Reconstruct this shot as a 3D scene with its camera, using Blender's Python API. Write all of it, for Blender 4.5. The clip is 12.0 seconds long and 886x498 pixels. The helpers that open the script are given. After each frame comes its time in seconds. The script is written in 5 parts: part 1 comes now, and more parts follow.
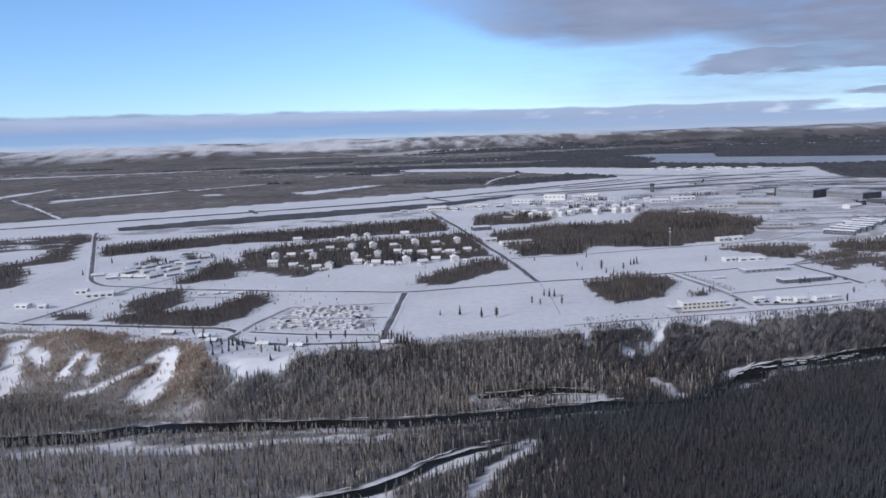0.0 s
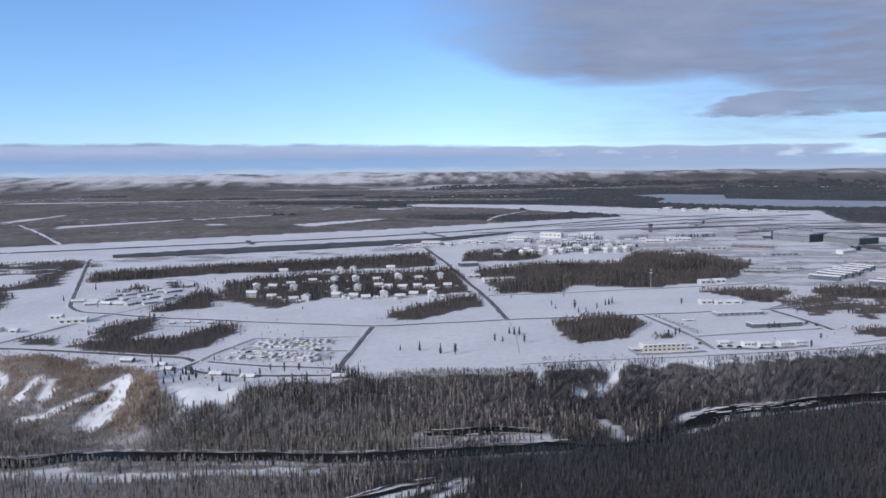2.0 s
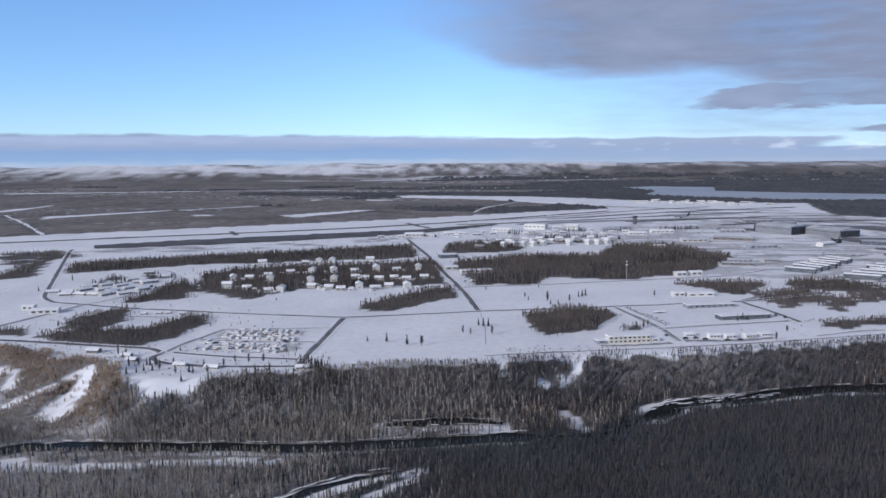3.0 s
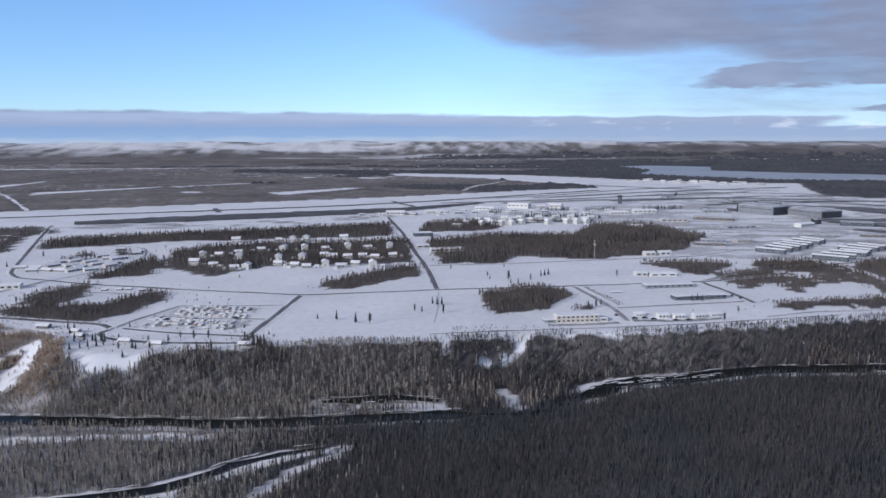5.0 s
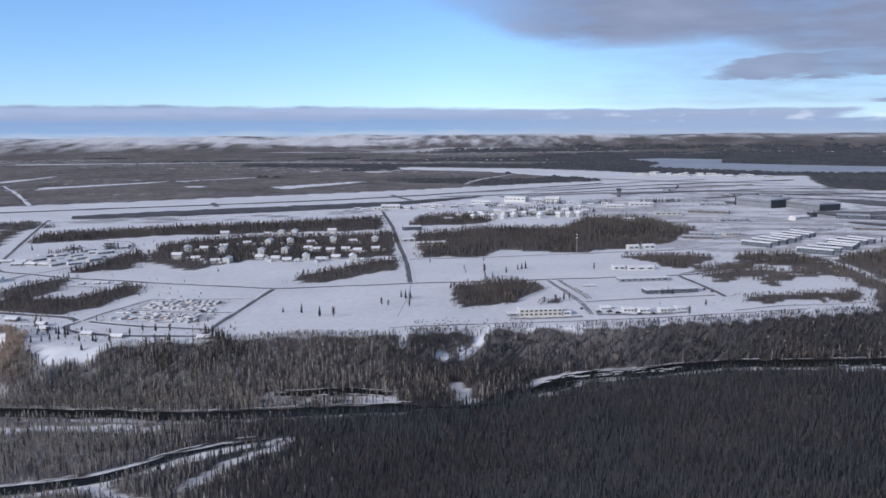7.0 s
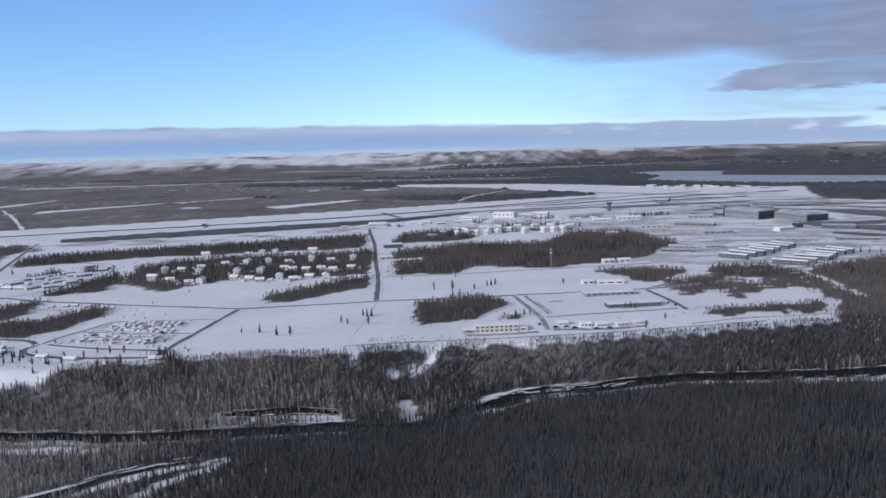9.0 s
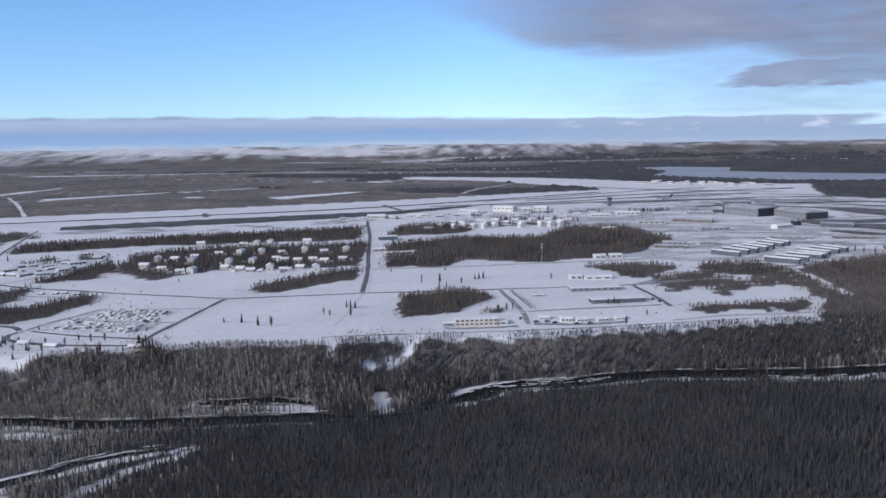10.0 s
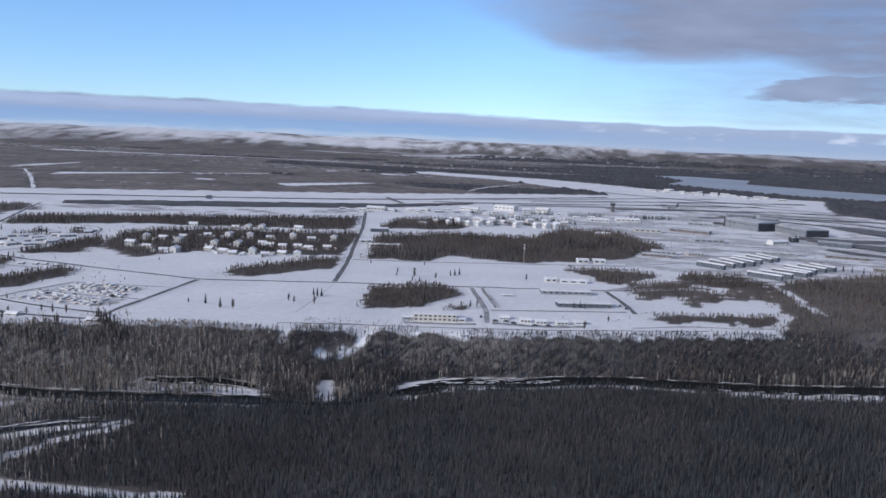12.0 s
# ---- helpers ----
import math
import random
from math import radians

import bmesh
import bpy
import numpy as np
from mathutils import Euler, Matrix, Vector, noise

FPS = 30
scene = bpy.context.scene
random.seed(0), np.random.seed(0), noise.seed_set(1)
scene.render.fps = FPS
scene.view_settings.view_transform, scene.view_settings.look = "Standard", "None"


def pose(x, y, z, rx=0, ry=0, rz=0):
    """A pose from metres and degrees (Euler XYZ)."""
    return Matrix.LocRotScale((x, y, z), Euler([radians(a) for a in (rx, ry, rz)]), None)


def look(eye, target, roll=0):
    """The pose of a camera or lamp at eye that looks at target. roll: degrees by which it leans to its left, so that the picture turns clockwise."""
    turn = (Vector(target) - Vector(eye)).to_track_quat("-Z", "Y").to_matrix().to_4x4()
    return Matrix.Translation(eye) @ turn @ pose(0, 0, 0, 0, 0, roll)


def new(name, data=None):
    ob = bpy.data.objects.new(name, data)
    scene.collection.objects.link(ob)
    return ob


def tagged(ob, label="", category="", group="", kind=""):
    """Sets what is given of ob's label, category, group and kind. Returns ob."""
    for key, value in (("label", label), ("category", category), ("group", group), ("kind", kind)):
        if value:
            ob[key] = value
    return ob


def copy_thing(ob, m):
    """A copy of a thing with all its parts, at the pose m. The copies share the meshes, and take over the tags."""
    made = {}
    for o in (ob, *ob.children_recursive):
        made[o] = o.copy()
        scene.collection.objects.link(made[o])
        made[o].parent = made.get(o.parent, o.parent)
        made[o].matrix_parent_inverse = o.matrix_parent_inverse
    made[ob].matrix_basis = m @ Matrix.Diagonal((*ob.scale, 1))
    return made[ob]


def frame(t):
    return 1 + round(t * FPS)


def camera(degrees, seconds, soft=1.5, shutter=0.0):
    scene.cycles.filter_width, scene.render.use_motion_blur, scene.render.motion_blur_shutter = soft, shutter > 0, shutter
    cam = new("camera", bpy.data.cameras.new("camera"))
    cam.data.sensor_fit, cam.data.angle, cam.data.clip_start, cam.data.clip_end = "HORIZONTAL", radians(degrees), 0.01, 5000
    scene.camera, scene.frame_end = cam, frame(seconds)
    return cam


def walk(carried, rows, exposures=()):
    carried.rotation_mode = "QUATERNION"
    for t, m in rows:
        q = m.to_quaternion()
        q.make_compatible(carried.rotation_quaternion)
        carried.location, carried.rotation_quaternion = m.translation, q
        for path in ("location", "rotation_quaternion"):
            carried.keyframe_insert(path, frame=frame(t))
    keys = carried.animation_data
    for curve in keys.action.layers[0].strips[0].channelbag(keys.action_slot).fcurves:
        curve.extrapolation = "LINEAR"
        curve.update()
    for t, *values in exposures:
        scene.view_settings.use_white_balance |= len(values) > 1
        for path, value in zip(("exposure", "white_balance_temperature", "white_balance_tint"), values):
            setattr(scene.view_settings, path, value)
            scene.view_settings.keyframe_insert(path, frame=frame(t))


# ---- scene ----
cam = camera(56.8, 12.0, soft=1.55)
PATH = [
    (0, (0.6, -3.169, 143.323), (0.594, -1.191, 143.023), -1.9),
    (0.5, (11.266, -3.652, 143.35), (11.238, -1.675, 143.05), -1.8),
    (1, (21.988, -4.133, 143.387), (21.944, -2.153, 143.111), -1.2),
    (1.5, (32.805, -4.599, 143.432), (32.755, -2.615, 143.191), -1.2),
    (2, (43.71, -5.029, 143.479), (43.66, -3.041, 143.264), -0.6),
    (2.5, (54.603, -5.384, 143.524), (54.556, -3.395, 143.312), -0.5),
    (3, (65.478, -5.614, 143.58), (65.438, -3.629, 143.344), -0.4),
    (5, (108.771, -5.978, 143.977), (108.715, -3.999, 143.688), -0.1),
    (5.5, (119.53, -5.975, 144.021), (119.457, -3.996, 143.743), 0.0),
    (6, (130.273, -5.9, 144.054), (130.182, -3.921, 143.774), 0.1),
    (6.5, (141.082, -5.77, 144.075), (140.977, -3.794, 143.783), -0.1),
    (7, (152.041, -5.573, 144.101), (151.935, -3.599, 143.797), -0.4),
    (9, (196.436, -4.481, 144.381), (196.297, -2.503, 144.117), -1.5),
    (9.5, (207.64, -4.169, 144.404), (207.477, -2.193, 144.138), -1.2),
    (10, (218.949, -3.804, 144.419), (218.783, -1.831, 144.138), -0.8),
    (10.5, (230.323, -3.389, 144.436), (230.155, -1.417, 144.147), -0.3),
    (11, (241.771, -2.906, 144.456), (241.594, -0.935, 144.164), 0.5),
    (11.5, (253.267, -2.346, 144.478), (253.069, -0.377, 144.187), 1.4),
    (12, (264.776, -1.745, 144.499), (264.553, 0.221, 144.208), 2.5),
]
walk(cam, [(t, look(eye, target, roll)) for t, eye, target, roll in PATH], exposures=[(0.0, 0.3, 5960, 15), (12.0, 0.3, 5960, 15)])

# ---- sky, sun ----
SUN_AZ, SUN_EL = -131.0, 22.0          # degrees from +y towards +x, and above the horizon
world = bpy.data.worlds.new("world")
scene.world = world
world.use_nodes = True
wn, wl = world.node_tree.nodes, world.node_tree.links
wn.clear()
w_out, w_bg, w_sky = wn.new("ShaderNodeOutputWorld"), wn.new("ShaderNodeBackground"), wn.new("ShaderNodeTexSky")
w_sky.sky_type, w_sky.sun_disc = "NISHITA", False
w_sky.sun_elevation, w_sky.sun_rotation = radians(SUN_EL), radians(SUN_AZ)
w_sky.altitude, w_sky.air_density, w_sky.dust_density, w_sky.ozone_density = 200, 1.0, 0.1, 5.4
w_bg.inputs["Strength"].default_value = 0.14
w_co, w_add, w_nor = wn.new("ShaderNodeTexCoord"), wn.new("ShaderNodeVectorMath"), wn.new("ShaderNodeVectorMath")
w_add.operation, w_nor.operation = "ADD", "NORMALIZE"
w_add.inputs[1].default_value = (0, 0, 0.035)   # the far hills lie below eye level
wl.new(w_co.outputs["Generated"], w_add.inputs[0])
wl.new(w_add.outputs[0], w_nor.inputs[0])
wl.new(w_nor.outputs[0], w_sky.inputs["Vector"])
# the grey cloud sheet closes overhead
w_sep, w_map, w_noise, w_mul, w_mix = (wn.new(k) for k in ("ShaderNodeSeparateXYZ", "ShaderNodeMapRange", "ShaderNodeTexNoise", "ShaderNodeMath", "ShaderNodeMix"))
wl.new(w_co.outputs["Generated"], w_sep.inputs[0])
w_noise.inputs["Scale"].default_value, w_noise.inputs["Detail"].default_value = 3.0, 4
wl.new(w_co.outputs["Generated"], w_noise.inputs["Vector"])
w_mul.operation = "MULTIPLY_ADD"
w_mul.inputs[1].default_value = 0.2
wl.new(w_noise.outputs["Fac"], w_mul.inputs[0])
wl.new(w_sep.outputs[2], w_mul.inputs[2])
w_map.interpolation_type = "SMOOTHSTEP"
w_map.inputs["From Min"].default_value, w_map.inputs["From Max"].default_value = 0.30, 0.62
wl.new(w_mul.outputs[0], w_map.inputs["Value"])
w_mix.data_type = "RGBA"
wl.new(w_map.outputs[0], w_mix.inputs["Factor"])
wl.new(w_sky.outputs[0], w_mix.inputs["A"])
w_mix.inputs["B"].default_value = (1.25, 1.36, 1.7, 1)
wl.new(w_mix.outputs["Result"], w_bg.inputs[0])
wl.new(w_bg.outputs[0], w_out.inputs[0])

sun_data = bpy.data.lights.new("sun", "SUN")
sun_data.energy, sun_data.angle, sun_data.color = 2.4, radians(3.5), (1.0, 0.91, 0.80)
sun = new("sun", sun_data)
_az, _el = radians(SUN_AZ), radians(SUN_EL)
sun.matrix_world = look((0, 0, 400), (-math.sin(_az) * math.cos(_el), -math.cos(_az) * math.cos(_el), 400 - math.sin(_el)))


# ---- materials ----
def ramp(nodes, stops):
    r = nodes.new("ShaderNodeValToRGB")
    while len(r.color_ramp.elements) < len(stops):
        r.color_ramp.elements.new(0.5)
    for e, (p, c) in zip(r.color_ramp.elements, stops):
        e.position, e.color = p, (*c, 1)
    return r


def surface(name, dark, light, scale=0.2, rough=0.8, metal=0.0, fine=4.0, bump=0.0, vary="", spread=0.25):
    """A two-scale mottled surface. vary: 'island' or 'object' shifts the brightness from piece to piece."""
    m = bpy.data.materials.new(name)
    m.use_nodes = True
    n, l = m.node_tree.nodes, m.node_tree.links
    b = n["Principled BSDF"]
    b.inputs["Roughness"].default_value, b.inputs["Metallic"].default_value = rough, metal
    geo = n.new("ShaderNodeNewGeometry")
    a, c = n.new("ShaderNodeTexNoise"), n.new("ShaderNodeTexNoise")
    a.inputs["Scale"].default_value, c.inputs["Scale"].default_value = scale, scale * fine
    a.inputs["Detail"].default_value, c.inputs["Detail"].default_value = 5, 4
    l.new(geo.outputs["Position"], a.inputs["Vector"])
    l.new(geo.outputs["Position"], c.inputs["Vector"])
    mix = n.new("ShaderNodeMath")
    mix.operation = "MULTIPLY_ADD"
    mix.inputs[1].default_value = 0.45
    l.new(c.outputs["Fac"], mix.inputs[0])
    half = n.new("ShaderNodeMath")
    half.operation = "MULTIPLY"
    half.inputs[1].default_value = 0.55
    l.new(a.outputs["Fac"], half.inputs[0])
    l.new(half.outputs[0], mix.inputs[2])
    r = ramp(n, [(0.33, dark), (0.67, light)])
    l.new(mix.outputs[0], r.inputs[0])
    colour = r.outputs[0]
    if vary:
        hsv, mr = n.new("ShaderNodeHueSaturation"), n.new("ShaderNodeMapRange")
        mr.inputs["To Min"].default_value, mr.inputs["To Max"].default_value = 1 - spread, 1 + spread
        if vary == "island":
            l.new(geo.outputs["Random Per Island"], mr.inputs["Value"])
        else:
            l.new(n.new("ShaderNodeObjectInfo").outputs["Random"], mr.inputs["Value"])
        l.new(mr.outputs[0], hsv.inputs["Value"])
        l.new(colour, hsv.inputs["Color"])
        colour = hsv.outputs[0]
    l.new(colour, b.inputs["Base Color"])
    if bump:
        bp = n.new("ShaderNodeBump")
        bp.inputs["Strength"].default_value, bp.inputs["Distance"].default_value = 0.6, bump
        l.new(mix.outputs[0], bp.inputs["Height"])
        l.new(bp.outputs[0], b.inputs["Normal"])
    return m


SNOW_D, SNOW_L = (0.66, 0.68, 0.72), (0.84, 0.85, 0.87)
snow = surface("snow", SNOW_D, SNOW_L, 0.02, 0.9, fine=12, bump=0.4)
thin_snow_roof = surface("thin_snow_on_metal", (0.3, 0.315, 0.34), (0.62, 0.64, 0.67), 0.06, 0.8, fine=8)
roof_snow = surface("roof_snow", (0.70, 0.71, 0.74), (0.86, 0.87, 0.88), 0.15, 0.9)
bare_asphalt = surface("bare_dark_asphalt", (0.035, 0.035, 0.038), (0.13, 0.128, 0.13), 0.02, 0.85, fine=9)
asphalt = surface("ploughed_asphalt", (0.06, 0.06, 0.065), (0.22, 0.22, 0.235), 0.05, 0.85, fine=8)
lane = surface("snow_packed_road", (0.17, 0.17, 0.18), (0.42, 0.425, 0.44), 0.06, 0.85, fine=6)
needles = surface("spruce_needles", (0.021, 0.027, 0.033), (0.056, 0.064, 0.072), 0.035, 0.9, fine=9, vary="island", spread=0.15)
# distance haze mixed into the needle colour: paler and bluer than near spruce
hazy_needles = surface("hazy_conifer_woods", (0.04, 0.045, 0.054), (0.085, 0.09, 0.1), 0.006, 0.95, vary="island", spread=0.15)
stand_needles = surface("stand_spruce_needles", (0.027, 0.027, 0.026), (0.06, 0.055, 0.05), 0.06, 0.9, fine=7, vary="island", spread=0.15)
frosted = surface("frosted_needles", (0.14, 0.13, 0.115), (0.34, 0.313, 0.277), 0.04, 0.85, fine=8, vary="island", spread=0.25)
bark = surface("spruce_bark", (0.03, 0.025, 0.022), (0.065, 0.056, 0.05), 1.0, 0.9)
twigs = surface("bare_twigs", (0.07, 0.059, 0.051), (0.14, 0.12, 0.104), 0.1, 0.9, vary="island", spread=0.35)
# cloud shade over the eastern forest, put into the twig colour
shaded_twigs = surface("shaded_birch_twigs", (0.043, 0.046, 0.053), (0.13, 0.122, 0.123), 0.03, 0.9, fine=10, vary="island", spread=0.15)
stand_twigs = surface("brown_birch_twigs", (0.075, 0.066, 0.06), (0.2, 0.165, 0.14), 0.04, 0.9, fine=7, vary="island", spread=0.15)
rust_twigs = surface("rusty_brown_thicket", (0.29, 0.215, 0.155), (0.54, 0.42, 0.315), 0.03, 0.9, fine=8, vary="island", spread=0.18)
grey_twigs = surface("grey_birch_twigs", (0.24, 0.214, 0.186), (0.52, 0.462, 0.395), 0.03, 0.9, fine=9, vary="island", spread=0.2)
alder = surface("grey_brown_alder", (0.08, 0.072, 0.072), (0.225, 0.184, 0.162), 0.03, 0.9, fine=9, vary="island", spread=0.18)
larch = surface("bare_larch_and_bog_scrub", (0.085, 0.077, 0.072), (0.23, 0.207, 0.192), 0.004, 0.9, vary="island", spread=0.16)
pale_bark = surface("pale_birch_bark", (0.34, 0.315, 0.285), (0.55, 0.52, 0.475), 0.2, 0.8, vary="island", spread=0.25)
water_mat = surface("dark_river_water", (0.010, 0.012, 0.013), (0.022, 0.025, 0.027), 0.05, 0.07)
ice = surface("lake_ice", (0.27, 0.32, 0.39), (0.4, 0.44, 0.5), 0.004, 0.6)
water_mat.node_tree.nodes["Principled BSDF"].inputs["IOR"].default_value = 1.09
cream = surface("cream_plaster", (0.5, 0.46, 0.4), (0.63, 0.59, 0.52), 0.4, 0.8)
white_siding = surface("white_siding", (0.5, 0.49, 0.46), (0.68, 0.67, 0.63), 0.5, 0.7, vary="object", spread=0.12)
tan_siding = surface("tan_siding", (0.33, 0.312, 0.287), (0.46, 0.44, 0.41), 0.5, 0.75, vary="object", spread=0.25)
blue_siding = surface("blue_grey_siding", (0.055, 0.07, 0.085), (0.11, 0.132, 0.155), 0.5, 0.7)
grey_siding = surface("grey_siding", (0.2, 0.22, 0.24), (0.33, 0.35, 0.37), 0.4, 0.7, vary="object", spread=0.2)
cladding = surface("grey_metal_cladding", (0.17, 0.182, 0.2), (0.25, 0.262, 0.28), 0.1, 0.6, metal=0.0, fine=10)
dark_steel = surface("dark_steel_door", (0.02, 0.022, 0.026), (0.045, 0.048, 0.055), 0.1, 0.6)
brick_brown = surface("brown_brick", (0.135, 0.12, 0.11), (0.215, 0.194, 0.18), 0.6, 0.85)
concrete = surface("concrete", (0.3, 0.3, 0.29), (0.45, 0.45, 0.43), 0.4, 0.85)
tar = surface("dark_roofing", (0.07, 0.07, 0.075), (0.15, 0.15, 0.16), 0.3, 0.9)
pane_mat = surface("dark_window_glass", (0.03, 0.035, 0.042), (0.07, 0.075, 0.085), 0.5, 0.12)
paint_dark = surface("dark_car_paint", (0.02, 0.02, 0.025), (0.06, 0.06, 0.07), 0.5, 0.3, vary="object", spread=0.8)
rust = surface("rusty_brown_paint", (0.2, 0.11, 0.06), (0.33, 0.2, 0.12), 0.5, 0.8)


# ---- plan helpers ----
def inside(poly, x, y):
    x, y = np.asarray(x, float), np.asarray(y, float)
    hit = np.zeros(x.shape, bool)
    for (ax, ay), (bx, by) in zip(poly, poly[1:] + poly[:1]):
        if ay == by:
            continue
        hit ^= ((ay > y) != (by > y)) & (x < (bx - ax) * (y - ay) / (by - ay) + ax)
    return hit


def near_line(line, x, y):
    """Distance from the points to a polyline."""
    best = np.full(np.shape(x), 1e9)
    for (ax, ay), (bx, by) in zip(line, line[1:]):
        dx, dy = bx - ax, by - ay
        s = np.clip(((x - ax) * dx + (y - ay) * dy) / (dx * dx + dy * dy), 0, 1)
        best = np.minimum(best, np.hypot(x - ax - s * dx, y - ay - s * dy))
    return best


_lattice = np.random.RandomState(7).rand(256, 256)


def value_noise(x, y, size, octaves=3):
    total, amp, norm = 0.0, 1.0, 0.0
    x, y = np.asarray(x, float), np.asarray(y, float)
    for k in range(octaves):
        u, v = x / size * 2**k + 13 * k + 500, y / size * 2**k + 29 * k + 500
        i, j = np.floor(u).astype(int), np.floor(v).astype(int)
        fu, fv = u - i, v - j
        fu, fv = fu * fu * (3 - 2 * fu), fv * fv * (3 - 2 * fv)
        g = lambda a, b: _lattice[a % 256, b % 256]
        total = total + amp * ((g(i, j) * (1 - fu) + g(i + 1, j) * fu) * (1 - fv) + (g(i, j + 1) * (1 - fu) + g(i + 1, j + 1) * fu) * fv)
        norm, amp = norm + amp, amp * 0.5
    return total / norm


def smooth(s):
    s = np.clip(s, 0, 1)
    return s * s * (3 - 2 * s)


# bluff edge above the river, and the width of its slope
EDGE_X = [-900, -400, -316, -282, -245, -213, -180, -155, -131, -90, -33, 20, 83, 167, 248, 335, 456, 600, 1500]
EDGE_Y = [640, 600, 592, 590, 578, 558, 545, 518, 506, 512, 524, 538, 544, 565, 574, 596, 630, 690, 1050]
FLOOR = -26.0
SPURS = [([(-174, 538), (-164, 512), (-158, 490)], 4.0, 12), ([(-268, 566), (-252, 548), (-246, 522)], 4.0, 17), ([(-194, 522), (-194, 504), (-199, 488)], -3.0, 9)]
CHUTE = [(-189, 542), (-178, 531), (-179, 512), (-182, 496), (-189, 482), (-197, 487), (-206, 491), (-202, 502), (-194, 516)]


def edge_y(x):
    return np.interp(x, EDGE_X, EDGE_Y)


def height(x, y):
    x, y = np.asarray(x, float), np.asarray(y, float)
    width = np.interp(x, [-400, -200, -120, 0, 110, 180, 600], [95, 88, 38, 40, 40, 22, 26])
    gully = (value_noise(x, y * 0.3, 38, 2) - 0.5) * np.interp(x, [-400, -180, -120, 600], [22, 22, 10, 8])
    s = (edge_y(x) + gully * 0.5 - y) / width
    z = FLOOR * smooth(s)
    # the creek that cuts through the bluff
    d = near_line([(147, 568), (143, 548), (131, 532), (134, 512), (141, 487)], x, y)
    z = z - 7 * np.exp(-(d / 9) ** 2) * smooth((585 - y) / 60) * (1 - smooth(s)) * 1.0
    # spurs and a chute of the western bluff
    for line, lift, half in SPURS:
        z = z + lift * np.exp(-(near_line(line, x, y) / half) ** 2)
    z = z + (value_noise(x, y, 25, 2) - 0.5) * 0.8
    # far hills
    bx, by = x - 130, y
    r, az = np.hypot(bx, by), np.degrees(np.arctan2(bx, by))
    start = np.interp(az, [-60, -10, 8, 20, 60], [3500, 3500, 3350, 3250, 3250])
    top = np.interp(az, [-60, -36, -28, -20, -10, 0, 3, 6, 10, 16, 24, 32, 60], [76, 76, 77, 77, 76, 77, 79, 77, 74, 76, 79, 76, 74])
    rise = np.clip((r - start) / (4700 - start), 0, 1)
    bumps = (value_noise(x, y * 0.5, 260, 4) - 0.5) * 10 * rise * (1 - rise) * 2.2 + (value_noise(x, y, 210, 3) - 0.5) * 18 * smooth((r - 4000) / 400)
    ahead = (y > 0) * smooth((70 - np.abs(az)) / 15)
    z = z + ahead * (top * (0.22 * rise + 0.78 * smooth((r - 4080) / 600)) + bumps)
    return z


# ---- part and mesh helpers ----
def mesh_of(bm, name, mats):
    me = bpy.data.meshes.new(name)
    bm.to_mesh(me)
    bm.free()
    for m in mats if isinstance(mats, (list, tuple)) else [mats]:
        me.materials.append(m)
    return me


def part(name, bm, material, parent, label=""):
    ob = new(name, mesh_of(bm, name, material))
    ob.parent = parent
    if label:
        ob["label"] = label
    return ob


def thing(name, label, category, group="", at=(0, 0, 0), turn=0.0, kind=""):
    ob = new(name)
    ob.empty_display_size = 0.5
    ob.matrix_basis = pose(*at, 0, 0, turn)
    return tagged(ob, label, category, group, kind)


def box(bm, x0, x1, y0, y1, z0, z1, bevel=0.0):
    vs = [bm.verts.new(v) for v in ((x0, y0, z0), (x1, y0, z0), (x1, y1, z0), (x0, y1, z0), (x0, y0, z1), (x1, y0, z1), (x1, y1, z1), (x0, y1, z1))]
    for f in ((0, 3, 2, 1), (4, 5, 6, 7), (0, 1, 5, 4), (1, 2, 6, 5), (2, 3, 7, 6), (3, 0, 4, 7)):
        bm.faces.new([vs[i] for i in f])
    return bm


def boxm(*a):
    return box(bmesh.new(), *a)


def raw_object(name, verts, faces, mats, face_mats=None):
    """One mesh object from number arrays of vertices and triangles."""
    me = bpy.data.meshes.new(name)
    verts, faces = np.asarray(verts, np.float32), np.asarray(faces, np.int32)
    me.vertices.add(len(verts))
    me.vertices.foreach_set("co", verts.ravel())
    me.loops.add(faces.size)
    me.loops.foreach_set("vertex_index", faces.ravel())
    me.polygons.add(len(faces))
    me.polygons.foreach_set("loop_start", np.arange(0, faces.size, faces.shape[1], dtype=np.int32))
    for m in mats:
        me.materials.append(m)
    if face_mats is not None:
        me.polygons.foreach_set("material_index", np.asarray(face_mats, np.int32))
    me.update(calc_edges=True)
    return new(name, me)


# ---- plan: clearings, forests, roads ----
RUNWAY_EDGE = [(-2600, 420), (-755, 1381), (-370, 1575), (-30, 1744), (452, 2072)]
LAKE = [(690, 3200), (760, 2900), (660, 2640), (820, 2470), (1000, 2330), (1500, 2250), (2600, 2150), (2600, 2500), (1500, 2560), (1180, 2720), (960, 2880), (1040, 3160), (840, 3260)]
AIRFIELD = [(452, 2072), (444, 2090), (250, 2480), (-100, 2620), (-110, 2710), (300, 2580), (560, 2380), (760, 2260), (1000, 2200), (930, 1990), (895, 1790), (960, 1740), (1400, 1700), (2600, 1700),
            (2600, 700), (600, 690), (-20, 500), (-2600, 420), (-755, 1381), (-30, 1744)]
